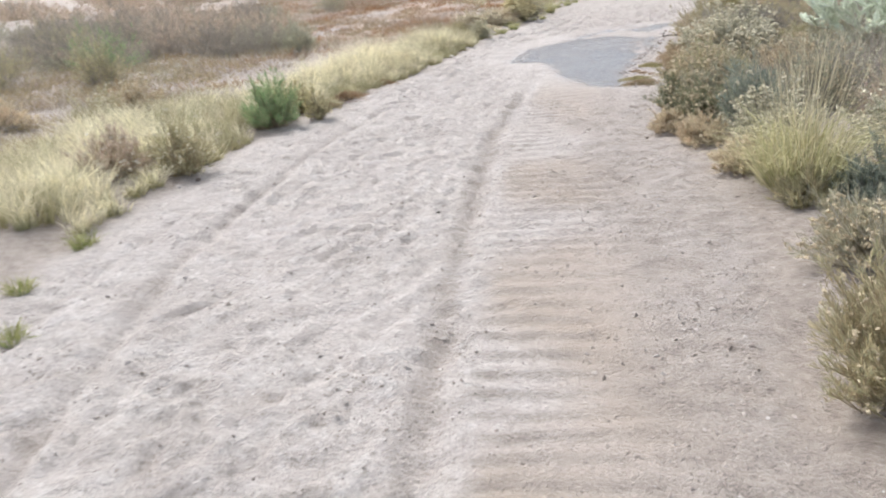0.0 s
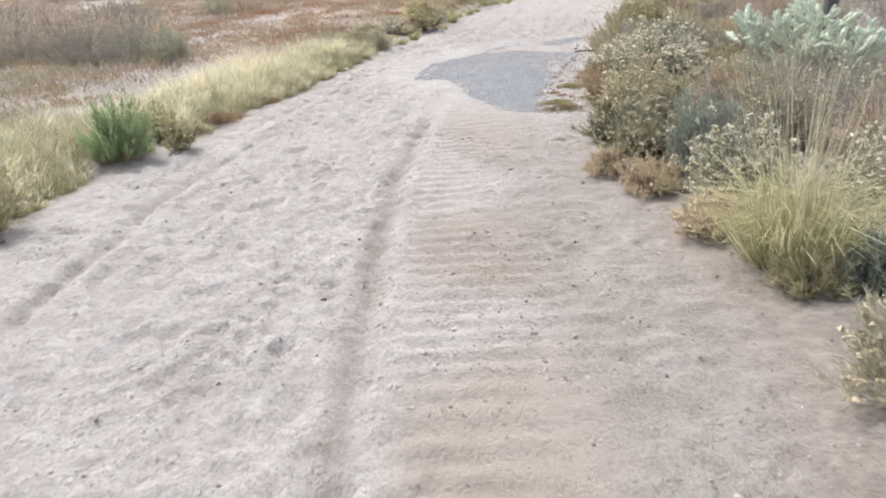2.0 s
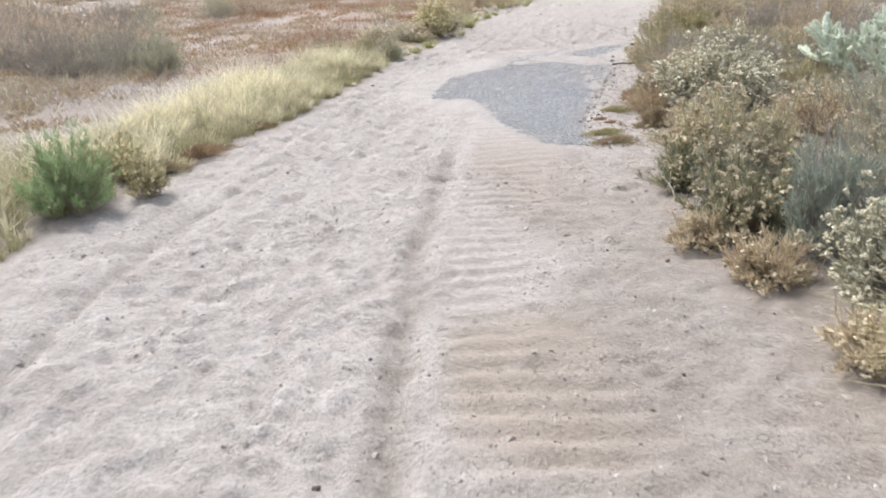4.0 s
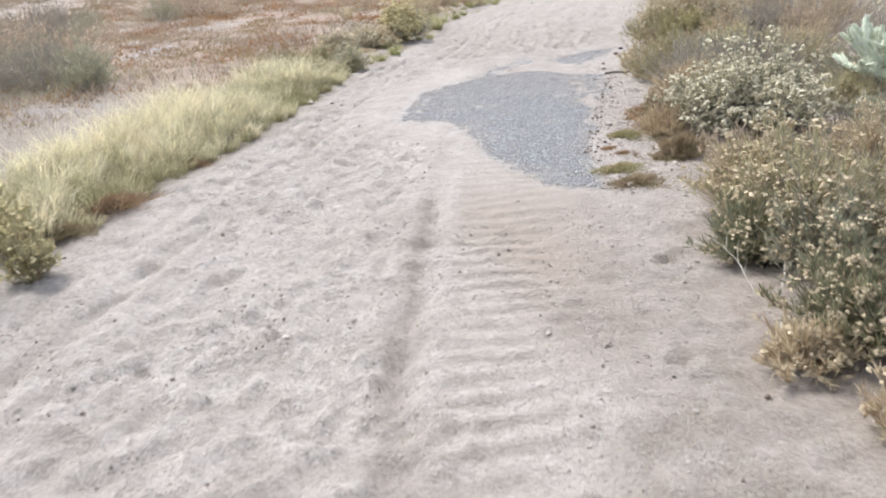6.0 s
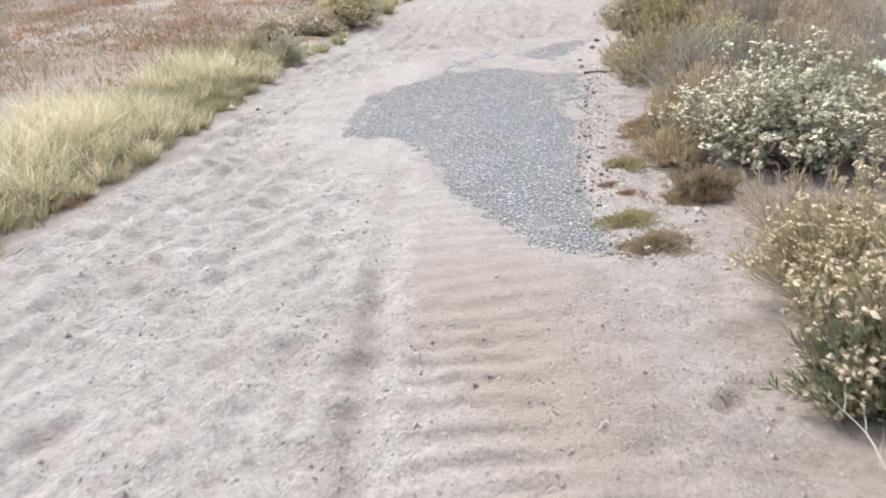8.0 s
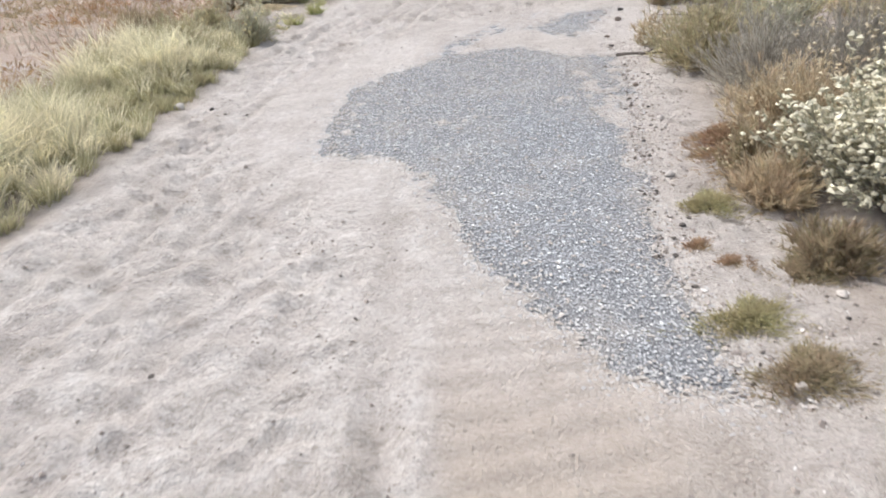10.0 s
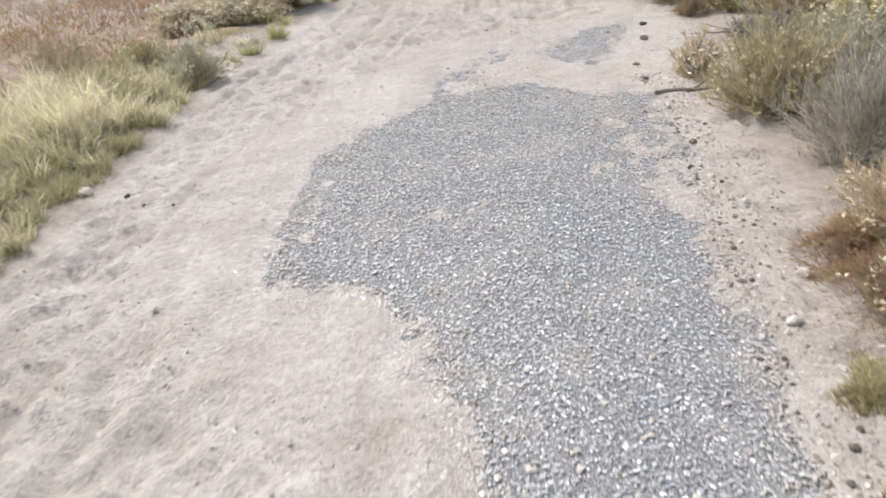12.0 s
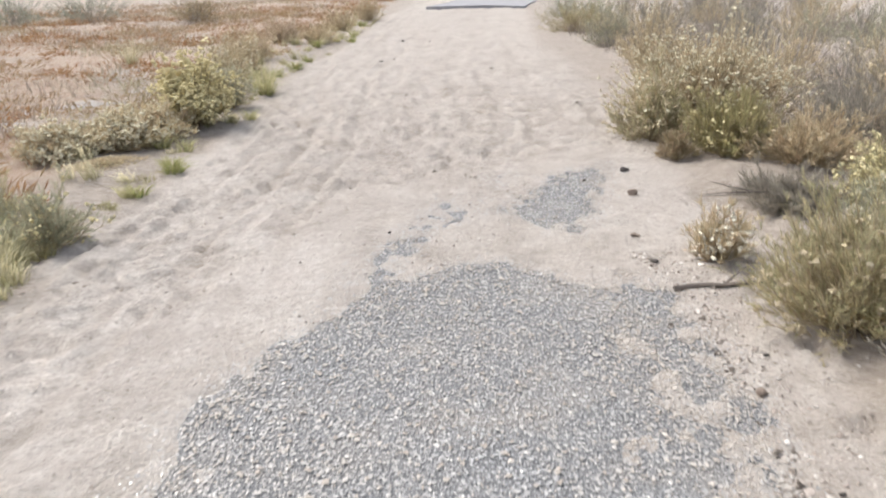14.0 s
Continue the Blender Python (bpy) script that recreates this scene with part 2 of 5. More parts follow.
def vnoise(x, y, size, seed=0):
    """Smooth value noise from -1 to 1 with cells of that size in metres."""
    u, v = np.asarray(x) / size, np.asarray(y) / size
    iu, iv = np.floor(u).astype(np.int64), np.floor(v).astype(np.int64)
    fu, fv = u - iu, v - iv
    fu, fv = fu * fu * (3 - 2 * fu), fv * fv * (3 - 2 * fv)
    a, b = lattice(iu, iv, seed), lattice(iu + 1, iv, seed)
    c, d = lattice(iu, iv + 1, seed), lattice(iu + 1, iv + 1, seed)
    return 2 * ((a * (1 - fu) + b * fu) * (1 - fv) + (c * (1 - fu) + d * fu) * fv) - 1


def smooth(a, b, v):
    t = np.clip((v - a) / (b - a), 0, 1)
    return t * t * (3 - 2 * t)


def unit(v):
    return v / np.maximum(np.linalg.norm(v, axis=1, keepdims=True), 1e-9)


def blades(P, D, L, W, droop, tone):
    """Tapered bent blades: base points, unit directions, lengths, widths, droop."""
    n = len(P)
    side = unit(np.cross(D, rng.normal(size=(n, 3))))
    L, W, droop = (np.broadcast_to(np.asarray(a, float), (n,))[:, None] for a in (L, W, droop))
    flat = D * np.array([1, 1, 0.0])
    flat = unit(flat + 1e-4)
    mid = P + D * L * 0.55
    tip = mid + unit(D + flat * droop - np.array([0, 0, 1.0]) * droop * 0.55) * L * 0.48
    V = np.stack([P - side * W / 2, P + side * W / 2, mid - side * W * 0.42, mid + side * W * 0.42, tip], 1).reshape(-1, 3)
    F = (np.array([[0, 1, 3], [0, 3, 2], [2, 3, 4]])[None] + 5 * np.arange(n)[:, None, None]).reshape(-1, 3)
    along = np.tile(np.array([0, 0, 0.55, 0.55, 1.0]), n)
    return V, F, {"along": along, "tone": np.repeat(np.broadcast_to(tone, (n,)), 5)}


def leaflets(P, D, L, W, tone):
    """Narrow folded leaves of two facets each."""
    n = len(P)
    side = unit(np.cross(D, rng.normal(size=(n, 3))))
    fold = np.cross(D, side)
    L, W = (np.broadcast_to(np.asarray(a, float), (n,))[:, None] for a in (L, W))
    mid = P + D * L * 0.5
    V = np.stack([P, mid + side * W * 0.5 + fold * W * 0.2, P + D * L, mid - side * W * 0.5 + fold * W * 0.2], 1).reshape(-1, 3)
    F = (np.array([[0, 1, 2], [0, 2, 3]])[None] + 4 * np.arange(n)[:, None, None]).reshape(-1, 3)
    return V, F, {"along": np.tile(np.array([0, 0.5, 1.0, 0.5]), n), "tone": np.repeat(np.broadcast_to(tone, (n,)), 4)}


def tubes(A, M, B, r0, r1):
    """Three-sided tapered twigs that run from A over M to B."""
    n = len(A)
    axis = unit(B - A)
    e1 = unit(np.cross(axis, rng.normal(size=(n, 3))))
    e2 = np.cross(axis, e1)
    r0, r1 = (np.broadcast_to(np.asarray(a, float), (n,))[:, None] for a in (r0, r1))
    rings = []
    for p, r in ((A, r0), (M, (r0 + r1) / 2), (B, r1)):
        for k in range(3):
            a = 2 * math.pi * k / 3
            rings.append(p + (e1 * math.cos(a) + e2 * math.sin(a)) * r)
    V = np.stack(rings, 1).reshape(-1, 3)
    f = []
    for s in (0, 3):
        for k in range(3):
            j = (k + 1) % 3
            f += [[s + k, s + j, s + 3 + j], [s + k, s + 3 + j, s + 3 + k]]
    f.append([6, 7, 8])
    F = (np.array(f)[None] + 9 * np.arange(n)[:, None, None]).reshape(-1, 3)
    return V, F, {"along": np.tile(np.repeat([0, 0.5, 1.0], 3), n), "tone": np.zeros(9 * n)}


OCT_V = np.array([[1, 0, 0], [-1, 0, 0], [0, 1, 0], [0, -1, 0], [0, 0, 1], [0, 0, -1.0]])
OCT_F = np.array([[0, 2, 4], [2, 1, 4], [1, 3, 4], [3, 0, 4], [2, 0, 5], [1, 2, 5], [3, 1, 5], [0, 3, 5]])


def lumps(P, R, flat=1.0, jitter=0.3):
    """Small angular bits (chips, pebbles, florets), each turned and stretched on its own."""
    n = len(P)
    S = np.broadcast_to(np.asarray(R, float), (n,))[:, None, None] * rng.uniform(0.7, 1.3, (n, 1, 3))
    V = OCT_V[None] * S + rng.normal(size=(n, 6, 3)) * jitter * S
    a = rng.uniform(0, 2 * math.pi, n)
    c, s = np.cos(a)[:, None], np.sin(a)[:, None]
    x, y = V[:, :, 0] * c - V[:, :, 1] * s, V[:, :, 0] * s + V[:, :, 1] * c
    V = np.stack([x, y, V[:, :, 2] * flat], 2) + P[:, None, :]
    F = (OCT_F[None] + 6 * np.arange(n)[:, None, None]).reshape(-1, 3)
    return V.reshape(-1, 3), F


def joined(*sets):
    """Several (V, F, attrs) in one."""
    Vs, Fs, at, k = [], [], {}, 0
    for V, F, a in sets:
        Vs.append(V)
        Fs.append(F + k)
        k += len(V)
        for key, val in a.items():
            at.setdefault(key, []).append(val)
    return np.concatenate(Vs), np.concatenate(Fs), {key: np.concatenate(v) for key, v in at.items()}


# ---- plan: edges of the sandy track, groove, old asphalt ----
LEFT_Y = [-8, 0, 2, 4.5, 6.5, 8.2, 10, 11.5, 15, 17.6, 20.4, 26.3, 30, 33, 60]
LEFT_X = [-3.5, -3.0, -2.75, -2.35, -2.02, -1.48, -0.78, -0.15, 1.08, 2.2, 3.2, 6.0, 7.6, 9.0, 22]
RIGHT_Y = [-8, 0, 2.3, 3.4, 4.7, 5.8, 7.1, 8.2, 9.8, 11, 12.5, 13.4, 16.4, 20, 24, 27, 31, 60]
RIGHT_X = [0.3, 0.9, 1.2, 1.6, 1.85, 1.9, 2.05, 2.5, 3.05, 3.5, 4.1, 4.6, 5.8, 7.4, 8.8, 10.3, 12.2, 26]
GROOVE_Y = [-8, 2.1, 3.9, 5.9, 6.9, 7.83, 9.0, 10.2, 11.0, 12]
GROOVE_X = [-1.1, -0.15, 0.06, 0.36, 0.54, 0.75, 1.03, 1.34, 1.53, 1.7]
WHEEL_Y = [-2, 2, 3.4, 4.3, 5.0, 6.07, 7.05, 7.9, 8.8, 9.6, 10.3, 11.4, 12.0, 13.0, 14.0, 15.2, 17.5]
WHEEL_X = [-1.6, -1.55, -1.56, -1.55, -1.48, -1.25, -1.04, -0.82, -0.48, -0.12, 0.16, 0.46, 0.64, 1.0, 1.48, 2.05, 3.1]
PATCH = [(1.27, 11.75), (1.34, 12.08), (1.45, 12.4), (1.62, 12.88), (1.87, 13.28), (2.14, 13.5), (2.36, 13.8), (2.65, 13.93), (2.97, 13.96), (3.28, 13.88), (3.6, 13.5), (3.86, 13.22),
         (3.56, 12.48), (3.02, 11.37), (2.85, 10.97), (2.64, 10.49), (2.53, 10.19), (2.39, 9.92), (2.33, 9.68), (2.27, 9.3), (2.14, 8.9),
         (1.96, 9.0), (1.8, 9.14), (1.77, 9.4), (1.73, 9.75), (1.67, 10.1), (1.65, 10.5), (1.68, 10.8), (1.67, 11.05), (1.63, 11.25), (1.57, 11.42), (1.47, 11.47), (1.36, 11.5), (1.28, 11.6)]
PATCH_FAR = [(3.62, 14.61), (4.43, 15.27), (4.90, 15.41), (4.62, 15.00), (4.1, 14.35), (3.83, 14.14), (3.67, 14.33)]
PATCH_STREAK = [(2.45, 13.9), (3.05, 14.6), (3.66, 15.25), (4.05, 15.46), (3.96, 15.28), (3.72, 15.12), (3.13, 14.48), (2.68, 13.95)]
RIM_Y = [8.9, 9.3, 9.68, 9.92, 10.19, 10.49, 10.97, 11.37, 12.47, 13.2]
RIM_X = [2.14, 2.27, 2.33, 2.39, 2.53, 2.64, 2.85, 3.02, 3.55, 3.86]


SLAB = [(0.9, 11.9), (1.3, 10.6), (1.3, 9.4), (1.75, 8.72), (2.2, 8.70), (2.46, 9.7), (2.72, 10.5), (3.1, 11.3), (3.5, 12.1), (3.9, 12.85), (4.2, 13.5), (4.75, 14.5), (5.1, 15.2),
        (5.1, 15.8), (4.2, 15.6), (3.0, 15.3), (2.2, 14.5), (1.3, 13.2)]


def inside(x, y, poly):
    """Signed distance to a polygon, positive inside."""
    x, y = np.asarray(x, float), np.asarray(y, float)
    best, odd = np.full(x.shape, 1e9), np.zeros(x.shape, bool)
    for (ax, ay), (bx, by) in zip(poly, poly[1:] + poly[:1]):
        ex, ey = bx - ax, by - ay
        t = np.clip(((x - ax) * ex + (y - ay) * ey) / (ex * ex + ey * ey), 0, 1)
        best = np.minimum(best, np.hypot(x - ax - t * ex, y - ay - t * ey))
        hit = (ay > y) != (by > y)
        odd ^= hit & (x < ax + (y - ay) * ex / (ey if abs(ey) > 1e-9 else 1e-9))
    return np.where(odd, best, -best)


def track_mask(x, y):
    """1 on bare sand, 0 on the verges, with a ragged edge."""
    rag = 0.10 * vnoise(x, y, 0.5, 3) + 0.06 * vnoise(x, y, 0.17, 4)
    a = smooth(-0.12, 0.16, x - np.interp(y, LEFT_Y, LEFT_X) + rag)
    b = smooth(-0.12, 0.20, np.interp(y, RIGHT_Y, RIGHT_X) - x + rag)
    return a * b


def bare(x, y):
    """How far the sand is blown off the old asphalt: negative where sand lies."""
    wob = 0.03 * vnoise(x, y, 0.35, 11) + 0.03 * vnoise(x, y, 0.11, 12) + 0.02 * vnoise(x, y, 0.06, 13)
    d = np.maximum(np.maximum(np.minimum(inside(x, y, PATCH), 0.16) - 0.08 * smooth(12.8, 14.0, y), np.minimum(inside(x, y, PATCH_FAR), 0.11)), np.minimum(inside(x, y, PATCH_STREAK) - 0.03, -0.05))
    # a thin veil of sand drifts over the right side of the patch, short of its rim
    u = x - np.interp(y, [11.2, 12.0, 12.5, 13.3, 14], [2.84, 3.12, 3.30, 3.50, 3.6])
    veil = np.exp(-(u / 0.17) ** 2) * smooth(11.2, 11.7, y) * (0.6 + 0.6 * vnoise(x, y, 0.4, 17)) + 0.7 * np.exp(-(((x - 1.9) / 0.25) ** 2 + ((y - 12.0) / 0.12) ** 2))
    return d + wob - 0.17 * veil


def ridge_phase(x, y, s):
    return (y + 0.14 * s + 0.11 * vnoise(x, y, 1.3, 5) + 0.03 * vnoise(x, y, 0.35, 15)) / 0.15


def ground_height(x, y):
    t = track_mask(x, y)
    z = 0.03 * vnoise(x, y, 2.6, 1) + 0.012 * vnoise(x, y, 0.7, 2)
    s = x - np.interp(y, GROOVE_Y, GROOVE_X)
    live = t * (1 - smooth(10.8, 11.6, y))
    groove = -(1 - 0.5 * smooth(8.8, 10.0, y)) * (0.032 + 0.014 * vnoise(x, y, 0.5, 18)) * np.exp(-((s + 0.03 * vnoise(x, y, 0.4, 8) + 0.025 * vnoise(x, y, 0.11, 7)) / 0.065) ** 2) + 0.010 * np.exp(-((s - 0.13) / 0.06) ** 2)
    z = z + live * groove
    # cross ridges pressed by a vehicle, right of the groove
    lane = smooth(0.13, 0.24, s) * (1 - smooth(0.55, 1.25, s + 0.2 * vnoise(x, y, 0.8, 9)))
    ph = ridge_phase(x, y, s)
    ridge = 1 - np.abs(2 * (ph - np.floor(ph)) - 1) ** 1.4
    z = z + live * lane * (1 - smooth(9.4, 10.2, y)) * (0.25 + 0.75 * smooth(-0.5, 0.6, vnoise(x, y, 0.9, 6) + 0.5 * vnoise(x, y, 0.3, 19))) * 0.031 * (ridge - 0.5)
    # trodden sand
    trod = t * (1 - lane * 0.8)
    p, q = 0.84 * x + 0.54 * y, -0.54 * x + 0.84 * y
    u, v = 0.42 * x - 0.91 * y, 0.91 * x + 0.42 * y
    z = z + trod * (1 + 0.6 * smooth(9, 10.5, y)) * (0.005 * vnoise(x, y, 0.26, 21) - 0.012 * (np.abs(vnoise(p, q, 0.21, 25)) - 0.35) - 0.014 * (np.abs(vnoise(u, v, 0.12, 22)) - 0.35) + 0.012 * vnoise(p, q, 0.08, 23)) + t * 0.008 * vnoise(u, v, 0.055, 24)
    # long wheel lines along the left side and beyond the patch
    c = x - np.interp(y, LEFT_Y, LEFT_X)
    w = x - np.interp(y, WHEEL_Y, WHEEL_X) + 0.04 * vnoise(x, y, 0.6, 30)
    z = z - t * (0.046 + 0.016 * vnoise(x, y, 0.5, 38)) * (1 - 0.5 * smooth(8.5, 10, y)) * np.exp(-(w / 0.055) ** 2) + t * 0.008 * np.exp(-((w - 0.14) / 0.06) ** 2)
    for off in (0.45, 1.3):
        z = z - t * 0.016 * np.exp(-((c - off - 0.06 * vnoise(x, y, 1.5, 31)) / 0.05) ** 2)
    e = np.interp(y, RIGHT_Y, RIGHT_X) - x
    for off in (0.35, 0.6, 1.2):
        z = z - t * smooth(15, 16, y) * 0.012 * np.exp(-((e - off - 0.15 * vnoise(x, y, 2.2, 32)) / 0.06) ** 2)
    streak = vnoise(c, y * 0.10, 0.10, 33) + 0.6 * vnoise(c, y * 0.10, 0.045, 34)
    z = z + t * (0.004 + 0.012 * smooth(9.0, 11.5, y)) * streak
    # verges
    away = np.maximum(np.interp(y, LEFT_Y, LEFT_X) - x, x - np.interp(y, RIGHT_Y, RIGHT_X))
    z = z + (1 - t) * (0.03 * smooth(0, 0.6, away) + 0.025 * vnoise(x, y, 0.4, 41) + 0.06 * vnoise(x, y, 1.7, 42) * smooth(0.3, 2, away))
    # over the old road the sand is a thin even layer, and it lies under the surface where that is bare
    b = bare(x, y)
    over = smooth(-0.45, -0.02, inside(x, y, SLAB))
    z = z * (1 - over) + over * (0.014 + 0.28 * np.clip(z, -0.03, 0.03)) - 0.017 * smooth(-0.17, 0.11, b) - 0.03 * smooth(0.09, 0.18, b)
    # far country rolls a little
    far = np.hypot(x, y - 10)
    return z + 1.2 * smooth(70, 400, far) * vnoise(x, y, 90, 51)


def spaced(stops):
    out = [stops[0][0]]
    for (a, step), (b, nxt) in zip(stops, stops[1:]):
        n = max(1, round(2 * (b - a) / (step + nxt)))
        r = np.linspace(0, 1, n + 1)[1:]
        w = step + (nxt - step) * r
        w = np.cumsum(w)
        out += list(a + (b - a) * w / w[-1])
    return np.array(out)


GX = spaced([(-3000, 900), (-120, 20), (-14, 0.6), (-4, 0.09), (-2.3, 0.031), (4.2, 0.031), (6, 0.06), (13, 0.12), (25, 0.8), (120, 20), (3000, 900)])
GY = spaced([(-3000, 900), (-120, 20), (-6, 0.5), (1.2, 0.05), (2, 0.030), (15, 0.030), (18, 0.05), (33, 0.12), (45, 0.8), (150, 20), (3000, 900)])
mx, my = np.meshgrid(GX, GY)
GZ = ground_height(mx, my)
# footprints and hoof marks
PIT, SUNK, RAISED = np.zeros_like(GZ), np.zeros_like(GZ), np.zeros_like(GZ)
for _ in range(2500):
    py = rng.uniform(1.8, 19)
    lo, hi = np.interp(py, LEFT_Y, LEFT_X), np.interp(py, RIGHT_Y, RIGHT_X)
    g = np.interp(py, GROOVE_Y, GROOVE_X)
    many = py < 9.6 and rng.random() < 0.9
    px = g - 0.08 - rng.gamma(2.0, 0.32) if many else rng.uniform(lo + 0.2, hi - 0.1)
    if px < lo + 0.15 or rng.random() > 0.35 + 0.65 * float(smooth(4.0, 6.5, py)) or inside(np.array([px]), np.array([py]), SLAB)[0] > -0.16:
        continue
    ra, rb, dep = rng.uniform(0.055, 0.12), rng.uniform(0.04, 0.075), rng.uniform(0.010, 0.024)
    an = rng.normal(1.35, 0.5)
    i0, i1 = np.searchsorted(GX, (px - 0.3, px + 0.3))
    j0, j1 = np.searchsorted(GY, (py - 0.3, py + 0.3))
    dx, dy = mx[j0:j1, i0:i1] - px, my[j0:j1, i0:i1] - py
    u, v = dx * math.cos(an) + dy * math.sin(an), -dx * math.sin(an) + dy * math.cos(an)
    q = np.sqrt((u / ra) ** 2 + (v / rb) ** 2) * (1 + 0.35 * vnoise(dx + px, dy + py, 0.06, 27))
    PIT[j0:j1, i0:i1] = np.maximum(PIT[j0:j1, i0:i1], rng.uniform(0.2, 0.9) * (1 - smooth(0.4, 1.1, q)))
    SUNK[j0:j1, i0:i1] = np.maximum(SUNK[j0:j1, i0:i1], dep * (1 - smooth(0.35, 1.05, q)))
    RAISED[j0:j1, i0:i1] = np.maximum(RAISED[j0:j1, i0:i1], 0.6 * dep * np.exp(-((q - 1.2) / 0.22) ** 2))
GZ = GZ - SUNK + RAISED * (SUNK < 0.002)


def ground_at(x, y):
    """Height of the finished ground sheet."""
    x, y = np.atleast_1d(np.asarray(x, float)), np.atleast_1d(np.asarray(y, float))
    i, j = np.clip(np.searchsorted(GX, x) - 1, 0, len(GX) - 2), np.clip(np.searchsorted(GY, y) - 1, 0, len(GY) - 2)
    u, v = (x - GX[i]) / (GX[i + 1] - GX[i]), (y - GY[j]) / (GY[j + 1] - GY[j])
    return (GZ[j, i] * (1 - u) + GZ[j, i + 1] * u) * (1 - v) + (GZ[j + 1, i] * (1 - u) + GZ[j + 1, i + 1] * u) * v


def gravel_mask(x, y):
    """Streaks of grey gravel that lie bare in the field on the left."""
    c = np.interp(y, LEFT_Y, LEFT_X) - x
    strip = np.exp(-((y - 20.0 - 0.12 * x) / 1.9) ** 2) * smooth(0.9, 1.5, c) * (1 - smooth(6, 9, c))
    near = np.exp(-((y - 14.6 - 0.2 * x) / 0.9) ** 2) * smooth(1.2, 1.8, c) * (1 - smooth(4, 5, c))
    return 0.8 * np.clip(strip + 0.7 * near, 0, 1) * smooth(0.2, 0.55, vnoise(x * 0.5, y, 0.55, 63) + 0.45 * vnoise(x, y, 0.16, 66))


def build_ground():
    nx, ny = len(GX), len(GY)
    V = np.stack([mx, my, GZ], 2).reshape(-1, 3)
    k = (np.arange(ny - 1)[:, None] * nx + np.arange(nx - 1)[None]).ravel()
    F = np.stack([k, k + 1, k + nx + 1, k + nx], 1)
    t = track_mask(mx, my)
    c = np.interp(my, LEFT_Y, LEFT_X) - mx
    red = smooth(0.7, 1.6, c + 0.4 * vnoise(mx, my, 0.9, 61)) * smooth(-0.6, 0.3, vnoise(mx, my, 1.6, 62) + 0.35) * (0.15 + 0.85 * smooth(9, 15, my + 1.6 * mx)) * (1 - 0.6 * smooth(34, 46, my))
    gravel = gravel_mask(mx, my)
    s = mx - np.interp(my, GROOVE_Y, GROOVE_X)
    tan = smooth(0.1, 0.25, s) * (1 - smooth(0.7, 1.3, s)) * (1 - smooth(8.5, 10, my)) * smooth(-0.7, 0.3, vnoise(mx, my, 0.9, 65))
    # coarse grit along the groove and over the right side
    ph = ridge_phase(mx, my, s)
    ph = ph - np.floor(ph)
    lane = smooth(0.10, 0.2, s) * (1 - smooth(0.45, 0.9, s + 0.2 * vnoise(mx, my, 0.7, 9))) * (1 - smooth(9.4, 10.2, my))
    # shade painted on the near flank of each cross ridge
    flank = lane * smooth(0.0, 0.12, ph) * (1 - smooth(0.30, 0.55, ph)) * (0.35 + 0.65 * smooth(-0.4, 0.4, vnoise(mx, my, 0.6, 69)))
    grit_and_shade = smooth(0.45, 0.95, s + 0.35 * vnoise(mx, my, 0.6, 67)) * (1.0 - 0.6 * smooth(6.5, 9, my)) + (0.8 - 0.5 * smooth(8.5, 9.8, my)) * np.exp(-((s + 0.03) / 0.075) ** 2) * (1 - smooth(10.6, 11.3, my))
    # footprints get a little painted shade through PIT
    grit_and_shade = np.maximum(grit_and_shade * (1 - lane), flank) + 0.12 * PIT + 0.35 * smooth(0.0, 0.6, vnoise(mx * 0.6, my, 0.16, 68)) * (1 - lane)
    # wheel streaks along the track
    wheel = mx - np.interp(my, WHEEL_Y, WHEEL_X) + 0.04 * vnoise(mx, my, 0.6, 30)
    grit_and_shade = grit_and_shade + 0.45 * np.exp(-(wheel / 0.06) ** 2) * smooth(-0.6, 0.4, vnoise(mx, my, 0.4, 39))
    run = vnoise(c, my * 0.07, 0.11, 35) + 0.7 * vnoise(c, my * 0.09, 0.05, 36) + 0.4 * vnoise(mx, my, 0.12, 37)
    grit_and_shade = grit_and_shade + 0.3 * smooth(0.1, 0.9, run) * (0.4 + 0.6 * smooth(8.5, 11, my)) * (1 - lane)
    me = to_mesh("ground", V, F, GROUND, {"sandy": t.ravel(), "red": red.ravel(), "gravelly": np.clip(gravel, 0, 1).ravel(), "tan": np.clip(tan, 0, 1).ravel(), "grit_and_shade": np.clip(grit_and_shade, 0, 1).ravel()}, True)
    tagged(new("ground", me), "pale pinkish sand track trodden and rutted, with dry soil verges and a rusty field", "ground", kind="structure")


build_ground()


